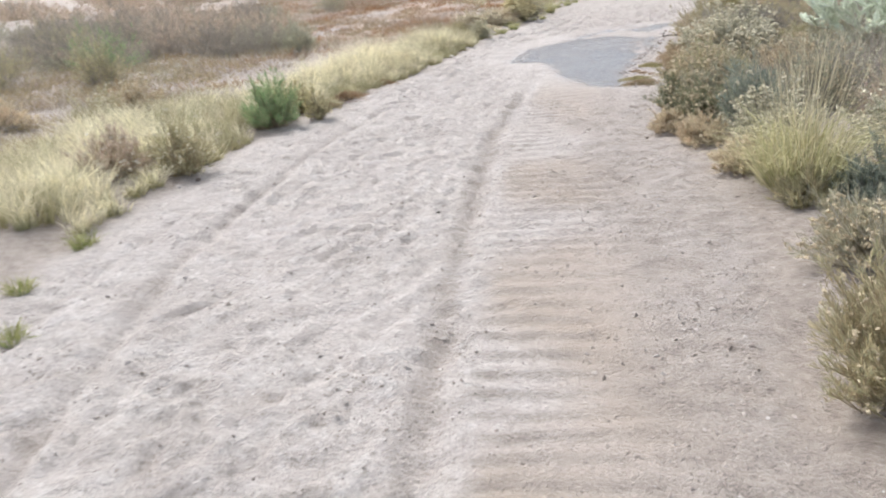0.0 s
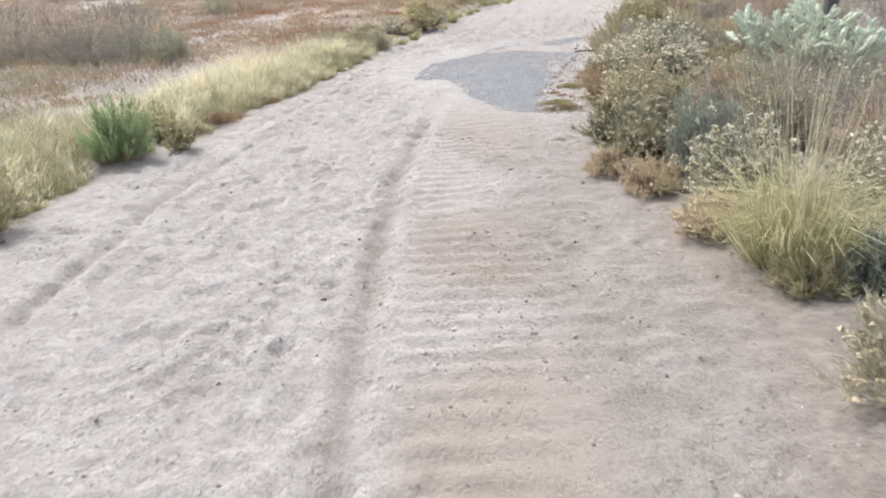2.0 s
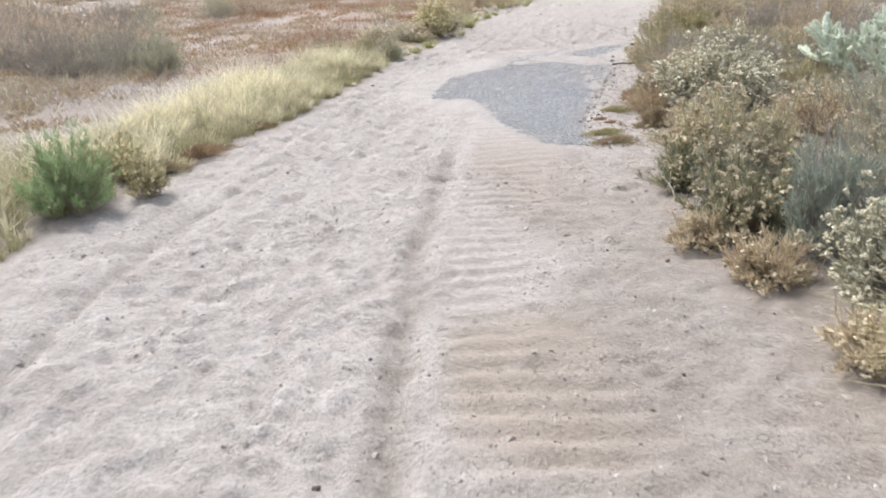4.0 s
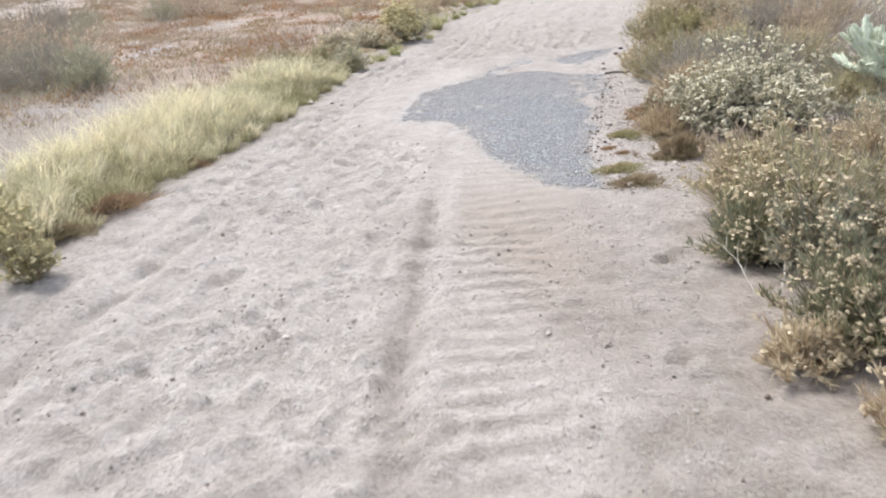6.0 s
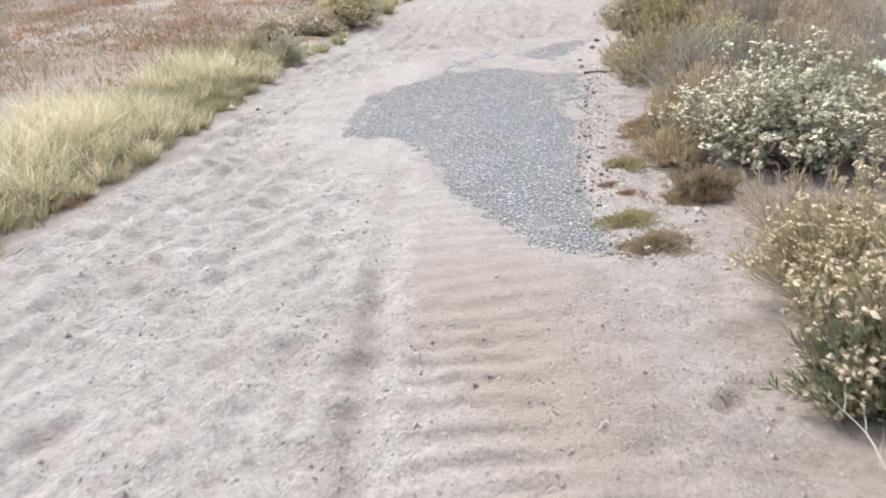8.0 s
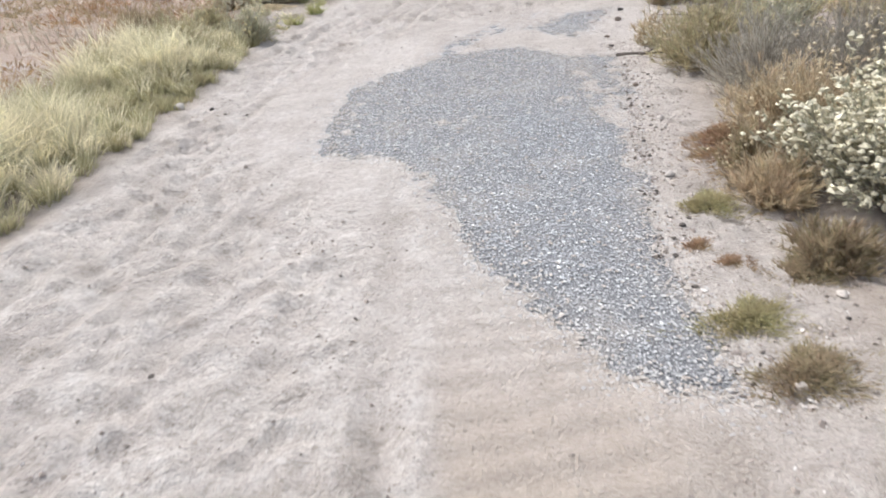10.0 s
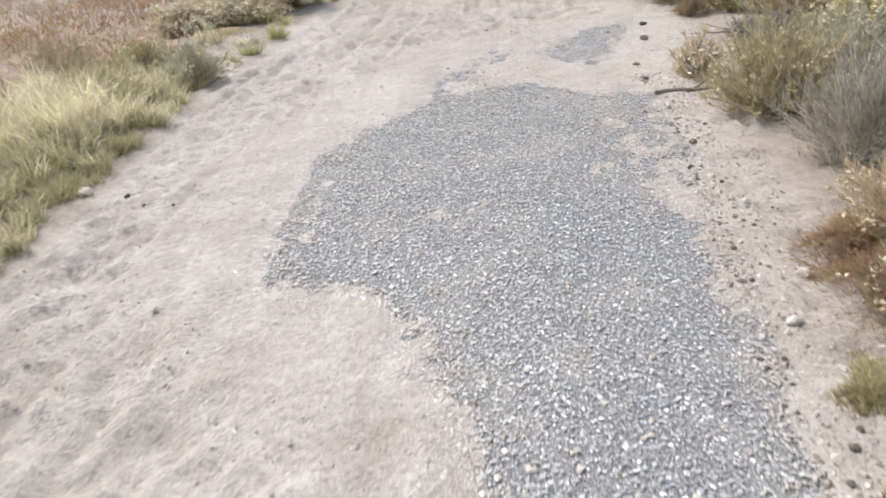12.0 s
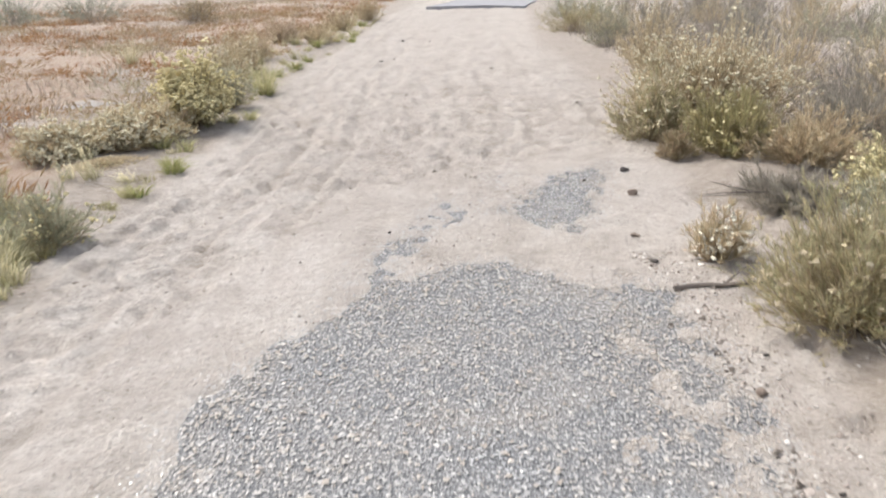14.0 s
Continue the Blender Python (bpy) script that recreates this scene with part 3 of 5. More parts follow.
def build_asphalt():
    """The old road under the sand: a slab with a crumbled rim, and its stone chips."""
    rim = SLAB
    pts = []
    for (ax, ay), (bx, by) in zip(rim, rim[1:] + rim[:1]):
        n = max(2, int(math.hypot(bx - ax, by - ay) / 0.06))
        for k in range(n):
            f = k / n
            pts.append((ax + (bx - ax) * f + rng.normal(0, 0.012), ay + (by - ay) * f + rng.normal(0, 0.012)))
    bm = bmesh.new()
    top = bm.faces.new([bm.verts.new((x, y, -0.06)) for x, y in pts])
    ext = bmesh.ops.extrude_face_region(bm, geom=[top])
    for v in ext["geom"]:
        if isinstance(v, bmesh.types.BMVert):
            v.co.z += 0.06
    bmesh.ops.recalc_face_normals(bm, faces=bm.faces)
    me = bpy.data.meshes.new("pavement")
    bm.to_mesh(me)
    bm.free()
    me.materials.append(ASPHALT)
    slab = tagged(new("pavement", me), "worn grey asphalt of an old road, bared where the sand has blown off", "pavement", kind="structure")
    # chips set in the binder
    g = 0.0138
    x, y = np.meshgrid(np.arange(1.0, 5.1, g), np.arange(8.7, 15.7, g))
    x, y = x.ravel() + rng.normal(0, g * 0.3, x.size), y.ravel() + rng.normal(0, g * 0.3, x.size)
    keep = (inside(x, y, rim) > 0.0) & (bare(x, y) > -0.2)
    x, y = x[keep], y[keep]
    r = rng.gamma(6, 0.0009, len(x)).clip(0.0025, 0.0098)
    b = bare(x, y)
    z = rng.uniform(-0.001, 0.006, len(x))
    strewn = (b < 0.06) & (rng.random(len(x)) < 0.8 * np.exp(np.minimum(b, 0) / 0.08))
    z = np.where(strewn, np.maximum(z, ground_at(x, y) + 0.1 * r), z)
    V, F = lumps(np.stack([x, y, z], 1), r, 0.22, 0.24)
    dust = np.repeat(1 - 0.85 * smooth(-0.06, 0.15, bare(x, y) + 0.05 * vnoise(x, y, 0.5, 14) + 0.04 * vnoise(x, y, 0.18, 16) - 0.14 * smooth(10.8, 13.0, y)), 6)
    ob = new("stone_chips", to_mesh("stone_chips", V, F, CHIP, {"dust": dust}))
    ob.parent = slab
    tagged(ob, "grey and white stone chips set in asphalt", kind="stuff")


build_asphalt()


def build_far_road():
    """The track goes on as a narrow paved lane at its far end."""
    n = Vector((0.60, 0.80, 0))
    d = Vector((0.80, -0.60, 0))
    mid = Vector((11.45, 32.95, 0))
    bm = bmesh.new()
    rows_ = []
    for a in np.linspace(0, 60, 61):
        rows_.append([bm.verts.new(mid + n * (a + (0.12 * math.sin(b * 2.3) if a < 0.5 else 0)) + d * (b + 0.06 * math.sin(a * 1.7 + b)) + Vector((0, 0, -0.10 + 0.03 * (1 - (b / 1.45) ** 2)))) for b in (-1.45, -0.9, -0.3, 0.3, 0.9, 1.45)])
    for p, q in zip(rows_, rows_[1:]):
        for k in range(5):
            bm.faces.new((p[k], p[k + 1], q[k + 1], q[k]))
    ext = bmesh.ops.extrude_face_region(bm, geom=bm.faces[:])
    for v in ext["geom"]:
        if isinstance(v, bmesh.types.BMVert):
            v.co.z += 0.15
    bmesh.ops.recalc_face_normals(bm, faces=bm.faces)
    me = bpy.data.meshes.new("road")
    bm.to_mesh(me)
    bm.free()
    m = Nodes("pale_paving", 0.9, 0.1)
    m.color(m.ramp(m.noise(3, 6), [(0.3, (0.27, 0.265, 0.28)), (0.7, (0.34, 0.335, 0.35))]))
    me.materials.append(m.bump(m.noise(80, 3), 0.3, 0.01).mat)
    tagged(new("road", me), "pale grey paved lane where the sand track ends", "road", kind="structure")


build_far_road()


# ---- plants ----
def rooted(name, x, y, sink=0.015):
    ob = new(name)
    ob.empty_display_size = 0.1
    ob.location = (x, y, float(ground_at(x, y)[0]) - sink)
    return ob


def head_mesh(mat):
    """One flower head: a flat-topped cluster of small florets."""
    n = 15
    a, q = rng.uniform(0, 2 * math.pi, n), np.sqrt(rng.random(n))
    P = np.stack([np.cos(a) * q * 0.0165, np.sin(a) * q * 0.0165, 0.009 * (1 - q ** 2) + rng.normal(0, 0.0025, n)], 1)
    V, F = lumps(P, rng.uniform(0.0038, 0.0068, n), 0.9)
    return to_mesh("flower_head", V, F, mat)


HEADS = {k: [head_mesh(v) for _ in range(4)] for k, v in FLOWER.items()}


def shrub(x, y, r, h, leaf, label, flower=None, stem=None, stems=110, twigs=5, leaves=7, heads=0.5, head=0.016, leaf_len=0.052, leaf_w=0.0052, name="rabbitbrush", category="shrub", group="", apart=0, tone=0.35):
    """A dome of twigs that fan out from one root, with narrow leaves and flower heads at the tips."""
    r, h = r * 1.13, h * 1.06
    root = rooted(name, x, y)
    th = rng.uniform(0, 2 * math.pi, stems)
    el = np.arccos(rng.uniform(0.05, 1.0, stems) ** 0.8)
    lump = 0.84 + 0.24 * np.sin(th * 3 + rng.uniform(0, 6)) * np.sin(el * 4 + rng.uniform(0, 6)) + rng.normal(0, 0.07, stems)
    fill = lump * rng.uniform(0.55, 1.0, stems) ** 0.6 * rng.choice([1.0, 1.0, 1.14], stems)
    T = np.stack([r * np.sin(el) * np.cos(th), r * np.sin(el) * np.sin(th), 0.08 * h + 0.92 * h * np.cos(el)], 1) * fill[:, None]
    A = np.stack([rng.normal(0, 0.10 * r, stems), rng.normal(0, 0.10 * r, stems), np.zeros(stems)], 1) + T * np.array([0.12, 0.12, 0])
    M = A * 0.5 + T * 0.5 + np.stack([np.zeros(stems), np.zeros(stems), 0.06 * h * np.ones(stems)], 1) * (1 - np.cos(el))[:, None] * -1 + rng.normal(0, 0.03 * r, (stems, 3))
    woody = tubes(A, M, T, 0.0035 + 0.004 * r, 0.0012)
    # side twigs in the upper half
    k = stems * twigs
    i = np.repeat(np.arange(stems), twigs)
    f = rng.uniform(0.35, 1.0, k)[:, None]
    S = np.where(f < 0.5, A[i] + (M[i] - A[i]) * f * 2, M[i] + (T[i] - M[i]) * (f * 2 - 1))
    D = unit(unit(T[i] - A[i]) + rng.normal(0, 0.33, (k, 3)) + np.array([0, 0, 0.35]))
    ln = rng.uniform(0.12, 0.30, k)[:, None] * max(0.25, (r + h) / 2) * (1.15 - 0.45 * f)
    E = S + D * ln
    E[:, 2] = np.maximum(E[:, 2], 0.01)
    twig = blades(S, D, ln[:, 0] * 0.98, 0.003, 0.0, 0.0)
    V, F, at = joined(woody, twig)
    tagged(part("stem_tangle", to_mesh("stem_tangle", V, F, stem or STEM_GREY, at), root), kind="stuff")
    # leaves along the twigs
    n = k * leaves
    j = np.repeat(np.arange(k), leaves)
    g = rng.uniform(0.05, 1.0, n)[:, None]
    P = S[j] + (E[j] - S[j]) * g
    LD = unit(D[j] + np.array([0, 0, 0.25]) + rng.normal(0, 0.38, (n, 3)))
    tn = (rng.random(n) < tone).astype(float) * rng.uniform(0.4, 1, n)
    V, F, at = leaflets(P, LD, leaf_len * rng.uniform(0.6, 1.4, n), leaf_w * rng.uniform(0.7, 1.3, n), tn)
    tagged(part("foliage", to_mesh("foliage", V, F, LEAF[leaf], at), root), kind="stuff")
    if flower:
        hi = rng.random(k) < heads * smooth(0.25, 0.65, (E[:, 2] / h + np.hypot(E[:, 0], E[:, 1]) / r * 0.55))
        C = E[hi]
        near = apart
        for c in C[:near]:
            b = part("flower_head", HEADS[flower][int(rng.integers(4))], root)
            k1 = head / 0.0112 * rng.uniform(0.65, 1.25)
            b.location, b.scale, b.rotation_euler = c, (k1, k1, k1), (rng.normal(0, 0.3), rng.normal(0, 0.3), rng.uniform(0, 6))
        C = C[near:]
        if len(C):
            m = 3
            Q = np.repeat(C, m, 0) + rng.normal(0, head * 0.95, (len(C) * m, 3)) * np.array([1, 1, 0.6])
            V, F = lumps(Q, head * 0.75 * rng.uniform(0.6, 1.2, len(Q)), 0.85)
            tagged(part("flower_mass", to_mesh("flower_mass", V, F, FLOWER[flower]), root), kind="stuff")
    return tagged(root, label, category, group)


def clump(x, y, r, h, n, mat, label, stalks=0, name="grass_clump", width=0.005, spread=0.55, droop=0.8, group="", tone=0.3):
    """A bunch of grass: arching blades, and taller seed stalks where it has them."""
    root = rooted(name, x, y)
    a = rng.uniform(0, 2 * math.pi, n)
    q = rng.uniform(0, 1, n) ** 0.6
    P = np.stack([np.cos(a) * q * r * 0.38, np.sin(a) * q * r * 0.38, np.zeros(n)], 1)
    lean = spread * (0.15 + q) * rng.uniform(0.5, 1.3, n)
    D = unit(np.stack([np.cos(a) * lean, np.sin(a) * lean, np.ones(n)], 1) + rng.normal(0, 0.22, (n, 3)))
    D[:, 2] = np.abs(D[:, 2])
    V, F, at = blades(P, D, h * rng.uniform(0.35, 1.1, n), width * rng.uniform(0.7, 1.3, n), droop * rng.uniform(0.3, 1.6, n), (rng.random(n) < tone) * rng.uniform(0.3, 1, n))
    tagged(part("blade_tuft", to_mesh("blade_tuft", V, F, mat, at), root), kind="stuff")
    if stalks:
        a = rng.uniform(0, 2 * math.pi, stalks)
        A = np.stack([np.cos(a), np.sin(a), np.zeros(stalks)], 1) * rng.uniform(0, 0.2 * r, (stalks, 1))
        B = A + unit(np.stack([np.cos(a) * 0.22, np.sin(a) * 0.22, np.ones(stalks)], 1) + rng.normal(0, 0.13, (stalks, 3))) * h * rng.uniform(0.85, 1.4, (stalks, 1))
        V, F, at = tubes(A, (A + B) / 2 + rng.normal(0, 0.01, (stalks, 3)), B, 0.0022, 0.0016)
        tagged(part("stalk_spray", to_mesh("stalk_spray", V, F, STALK, at), root), kind="stuff")
    return tagged(root, label, "grass", group)


def cushion(x, y, r, h, leaf, label, n=None, stretch=1.4, turn=0.4):
    """A low mat of short shoots."""
    root = rooted("cushion_plant", x, y)
    n = n or int(3200 * r / 0.15)
    a, q = rng.uniform(0, 2 * math.pi, n), np.abs(rng.normal(0, 0.5, n)).clip(0, 1.35)
    q = q * (1 + 0.3 * np.sin(2 * a + rng.uniform(0, 6)) * np.sin(5 * a + rng.uniform(0, 6)))
    u, v = np.cos(a) * q * r * stretch, np.sin(a) * q * r * (0.85 + 0.25 * np.sin(3 * a))
    px, py = u * math.cos(turn) - v * math.sin(turn), u * math.sin(turn) + v * math.cos(turn)
    h = h * 0.75
    P = np.stack([px, py, h * 0.55 * np.clip(1 - q ** 2, 0, 1)], 1)
    D = unit(np.stack([px * 1.2 / r, py * 1.2 / r, np.full(n, 0.6)], 1) + rng.normal(0, 0.6, (n, 3)))
    D[:, 2] = np.abs(D[:, 2])
    V, F, at = blades(P, D, (0.36 * h + 0.011) * rng.uniform(0.5, 1.6, n), 0.0035, 0.4, (rng.random(n) < 0.4) * rng.uniform(0.2, 1, n))
    bm = bmesh.new()
    ring = [[bm.verts.new(((math.cos(b) * stretch * math.cos(turn) - math.sin(b) * math.sin(turn)) * r * q1 * 0.45, (math.cos(b) * stretch * math.sin(turn) + math.sin(b) * math.cos(turn)) * r * q1 * 0.45,
                            h * 0.35 * (1 - q1 ** 2) * (1 + 0.25 * math.sin(5 * b + 9 * q1)) + 0.006 * (q1 < 0.99))) for b in np.linspace(0, 2 * math.pi, 18, endpoint=False)] for q1 in (1.0, 0.8, 0.55, 0.3, 0.1)]
    for p, q2 in zip(ring, ring[1:]):
        for k in range(18):
            bm.faces.new((p[k], p[(k + 1) % 18], q2[(k + 1) % 18], q2[k]))
    bm.faces.new(ring[-1])
    me = bpy.data.meshes.new("root_mat")
    bm.to_mesh(me)
    bm.free()
    me.materials.append(STEM_DARK)
    part("root_mat", me, root, "matted dry root cushion")
    tagged(part("shoot_mat", to_mesh("shoot_mat", V, F, LEAF[leaf], at), root), kind="stuff")
    return tagged(root, label, "low plant")


# right side, from the near end of the walk to the far end
shrub(1.58, 2.30, 0.38, 0.56, "olive", "olive rabbitbrush with dry tan lower twigs beside the sand", "tan", STEM_TAN, 520, heads=0.2, head=0.012, tone=0.6, leaves=15, leaf_w=0.0034, leaf_len=0.042)
shrub(2.06, 3.48, 0.34, 0.34, "sage", "small grey-green rabbitbrush with faded tan flower heads", "tan", STEM_PALE, 240, heads=0.25, head=0.015, apart=60, leaves=9, leaf_w=0.0036, tone=0.8)
clump(2.24, 4.70, 0.56, 0.72, 1300, GRASS_CLUMP, "tall yellow-green bunch grass with straw seed stalks", 50, spread=0.5, droop=1.5, width=0.0042, tone=0.5)
shrub(2.12, 4.36, 0.16, 0.20, "olive", "low olive brush at the foot of bunch grass", None, STEM_GREY, 90, leaves=8)
shrub(2.62, 4.30, 0.30, 0.40, "blue", "blue-grey sagebrush beside bunch grass", None, STEM_GREY, 120, leaves=9)
shrub(2.42, 4.32, 0.20, 0.24, "blue", "low grey sagebrush under bunch grass", None, STEM_GREY, 90, leaves=9)
shrub(2.80, 8.05, 0.46, 0.50, "olive", "dull olive rabbitbrush with faded flower heads", "tan", STEM_TAN, 220, heads=0.7, apart=120, tone=0.5)
shrub(2.52, 6.30, 0.26, 0.60, "blue", "upright blue-green sagebrush among rabbitbrush", None, STEM_GREY, 120, leaves=10, leaf_len=0.06)
shrub(2.50, 5.70, 0.36, 0.46, "sage", "grey-green rabbitbrush with cream flower heads", "cream", STEM_GREY, 180, heads=0.6, apart=120)
shrub(2.08, 6.02, 0.20, 0.22, "tan", "low straw-coloured brush at the sand's edge", "tan", STEM_TAN, 90, heads=0.35)
shrub(3.25, 5.35, 0.42, 0.42, "sage", "grey-green brush behind bunch grass", "cream", STEM_GREY, 170, heads=0.6, apart=60)
shrub(3.05, 4.55, 0.40, 0.36, "tan", "dry tan brush behind blue-grey sagebrush", "tan", STEM_TAN, 120, heads=0.3)
shrub(3.75, 6.10, 0.48, 0.50, "pink", "faded pinkish brush among rabbitbrush", None, STEM_TAN, 130)
shrub(2.55, 3.30, 0.36, 0.34, "tan", "dry tan brush by the sand", "tan", STEM_TAN, 110, heads=0.2)
shrub(3.95, 8.60, 0.50, 0.46, "tan", "dry straw brush behind rabbitbrush", "tan", STEM_TAN, 140, heads=0.3)
shrub(4.55, 7.40, 0.55, 0.52, "sage", "grey-green brush among rabbitbrush", "cream", STEM_GREY, 140, heads=0.2)
shrub(3.76, 9.96, 0.62, 0.60, "sage", "wide dome of rabbitbrush crowded with cream flower heads", "cream", STEM_GREY, 480, heads=0.85, head=0.022, leaf_len=0.05, apart=300, leaves=10)
shrub(3.14, 10.18, 0.20, 0.24, "tan", "tan dry brush at the foot of a flowering dome", None, STEM_TAN, 130, tone=0.8)
shrub(3.28, 10.48, 0.24, 0.28, "brown", "brown dry brush at the foot of a flowering dome", "tan", STEM_TAN, 140, heads=0.15)
shrub(2.68, 7.55, 0.48, 0.58, "olive", "grey-green rabbitbrush with cream and tan flower heads", "tan", STEM_GREY, 320, heads=0.6, head=0.018, apart=240, leaves=11, tone=0.3)
shrub(3.30, 6.80, 0.50, 0.55, "sage", "grey-green rabbitbrush with tan flower heads", "tan", STEM_GREY, 200, heads=0.7, head=0.012)
shrub(4.60, 11.35, 0.60, 0.58, "mauve", "faded mauve-brown brush behind a flowering dome", "tan", STEM_GREY, 260, heads=0.12, tone=0.4)
shrub(3.05, 8.75, 0.30, 0.34, "pink", "dry pinkish brush at the foot of rabbitbrush", None, STEM_TAN, 110, heads=0.2)
shrub(2.28, 6.62, 0.30, 0.36, "deep", "olive brush with dry yellow twigs", "tan", STEM_TAN, 190, heads=0.3, apart=80, tone=0.5, leaves=9)
shrub(1.98, 6.52, 0.16, 0.20, "tan", "small straw-yellow brush on sand", "tan", STEM_TAN, 60, heads=0.3)
shrub(2.05, 5.15, 0.22, 0.22, "tan", "low dry straw brush on sand", "tan", STEM_TAN, 80, heads=0.4)
shrub(4.36, 12.66, 0.50, 0.54, "olive", "soft olive-grey shrub at the track's edge", "tan", STEM_TAN, 260, heads=0.12, apart=50, tone=0.6, leaves=9)
shrub(3.72, 10.82, 0.44, 0.46, "tan", "rusty tan dry brush beside gravelly sand", "tan", STEM_TAN, 240, heads=0.3, head=0.013, tone=0.8)
cushion(3.42, 10.74, 0.28, 0.15, "rust", "rust-brown low brush beside rabbitbrush")
shrub(3.02, 9.62, 0.22, 0.18, "brown", "brown low brush under the flowering dome", None, STEM_TAN, 90)
shrub(4.18, 11.78, 0.44, 0.50, "mauve", "grey sagebrush with bare bleached stems", None, STEM_PALE, 280, leaves=5)
clump(4.00, 11.74, 0.22, 0.30, 120, GRASS_PALE, "bleached dry grass tuft in front of sagebrush")
shrub(4.30, 13.45, 0.18, 0.28, "tan", "small dry plant with whitish seed heads", "white", STEM_TAN, 80, heads=0.25)
shrub(5.85, 13.75, 0.36, 0.42, "olive", "olive rabbitbrush with yellow flower tops", "yellow", STEM_TAN, 130, heads=0.6)
shrub(5.20, 13.10, 0.45, 0.42, "sage", "grey-green brush thick with fine stems", "cream", STEM_GREY, 150, heads=0.2)
shrub(6.55, 16.35, 0.92, 0.82, "tan", "large straw-tan brush with feathery tops", "cream", STEM_TAN, 620, heads=0.4, head=0.02, tone=0.6, leaf_w=0.007)
shrub(5.86, 15.22, 0.38, 0.50, "moss", "yellow-green shrub inside tan brush", "yellow", STEM_TAN, 260, heads=0.12, head=0.016, tone=0.2, leaves=11)
shrub(5.70, 15.95, 0.36, 0.58, "olive", "olive rabbitbrush with tan flower heads at the edge", "tan", STEM_TAN, 180, heads=0.5, head=0.015)
shrub(5.42, 15.30, 0.15, 0.24, "brown", "small brown tuft beside the sand", None, STEM_TAN, 60)
shrub(6.15, 14.72, 0.44, 0.40, "tan", "rusty tan brush in front of a yellow-green shrub", "tan", STEM_TAN, 200, heads=0.3, head=0.013, tone=0.8)
shrub(6.95, 15.10, 0.55, 0.55, "mauve", "grey-mauve dry brush in a hollow", None, STEM_GREY, 180)
shrub(7.35, 14.75, 0.60, 0.58, "pink", "faded pinkish brush among dry stems", "tan", STEM_TAN, 150, heads=0.15)
shrub(6.70, 13.75, 0.45, 0.42, "tan", "straw-tan brush behind rabbitbrush", "tan", STEM_TAN, 130, heads=0.2)
shrub(8.05, 15.9, 0.70, 0.70, "mauve", "grey-mauve dry brush among other brush", None, STEM_GREY, 150)
shrub(5.55, 12.1, 0.50, 0.46, "olive", "olive brush among grey sagebrush", "tan", STEM_TAN, 150, heads=0.2)
shrub(9.05, 21.9, 0.48, 0.68, "sage", "grey-green shrub at a bend of the track", "tan", STEM_GREY, 120, heads=0.3)
shrub(10.2, 24.8, 0.80, 0.62, "olive", "wide olive-grey brush along the track", "tan", STEM_TAN, 170, heads=0.2)
shrub(8.10, 19.4, 0.60, 0.75, "tan", "straw-coloured brush along the track", "tan", STEM_TAN, 150, heads=0.4)
shrub(11.6, 27.6, 0.75, 0.70, "sage", "grey-green brush near the paved road", None, STEM_GREY, 120)
shrub(5.30, 13.98, 0.36, 0.22, "mauve", "low grey dead brush behind the sand's edge", None, STEM_GREY, 170)

# low mats by the asphalt
cushion(3.46, 11.02, 0.22, 0.15, "rust", "rusty brown cushion plant on gravelly sand")
cushion(3.72, 10.85, 0.17, 0.12, "tan", "dry tan cushion plant on gravelly sand")
cushion(2.82, 10.22, 0.15, 0.07, "moss", "yellow-green mossy mat by the asphalt")
cushion(2.86, 9.58, 0.22, 0.07, "brown", "brown cushion plant under rabbitbrush")
cushion(2.56, 9.86, 0.085, 0.03, "rust", "small rusty mat on sand")
cushion(2.59, 9.68, 0.08, 0.03, "rust", "small rusty mat on sand")
cushion(2.40, 9.28, 0.16, 0.055, "moss", "yellow-green mossy mat at the asphalt's rim")
cushion(2.37, 8.93, 0.17, 0.08, "brown", "brown mat beside a white stone")
cushion(-1.02, 9.62, 0.22, 0.13, "rust", "rust-brown low mat at the foot of verge grass", turn=1.0)
cushion(-1.22, 9.20, 0.18, 0.12, "brown", "brown low mat at the foot of verge grass", turn=1.1)
cushion(-0.62, 10.62, 0.16, 0.09, "rust", "rust-brown low mat at the foot of verge grass", turn=1.0)
cushion(0.60, 15.9, 0.22, 0.10, "rust", "rust-brown low mat beside a bush", turn=0.6)
cushion(1.30, 17.0, 0.22, 0.08, "tan", "dry tan mat at the edge of the field", turn=0.5)
cushion(3.25, 10.45, 0.16, 0.06, "tan", "dry tan mat on gravelly sand")

# left side: plants told apart from the verge grass
shrub(-1.63, 8.14, 0.30, 0.50, "green", "fresh green feathery bush in the verge grass", None, STEM_TAN, 170, leaves=9, leaf_len=0.06, name="green_bush")
shrub(-2.08, 6.45, 0.32, 0.45, "olive", "olive bush with small pale flowers by the sand", "cream", STEM_TAN, 130, heads=0.15)
shrub(-2.60, 6.35, 0.32, 0.45, "pink", "pinkish dry bush in the verge grass", "white", STEM_TAN, 120, heads=0.12)
shrub(-1.20, 8.45, 0.15, 0.34, "olive", "small bush dotted with yellow flowers", "yellow", STEM_TAN, 60, heads=0.3)
shrub(-1.52, 8.95, 0.27, 0.33, "moss", "yellow-green flowering plant at the sand's edge", "yellow", STEM_TAN, 100, heads=0.25)
shrub(-3.75, 9.00, 0.38, 0.42, "olive", "olive bush with cream flower tops", "cream", STEM_TAN, 110, heads=0.35)
shrub(-3.75, 10.3, 0.36, 0.38, "tan", "tan bush with cream flower tops", "cream", STEM_TAN, 90, heads=0.4)
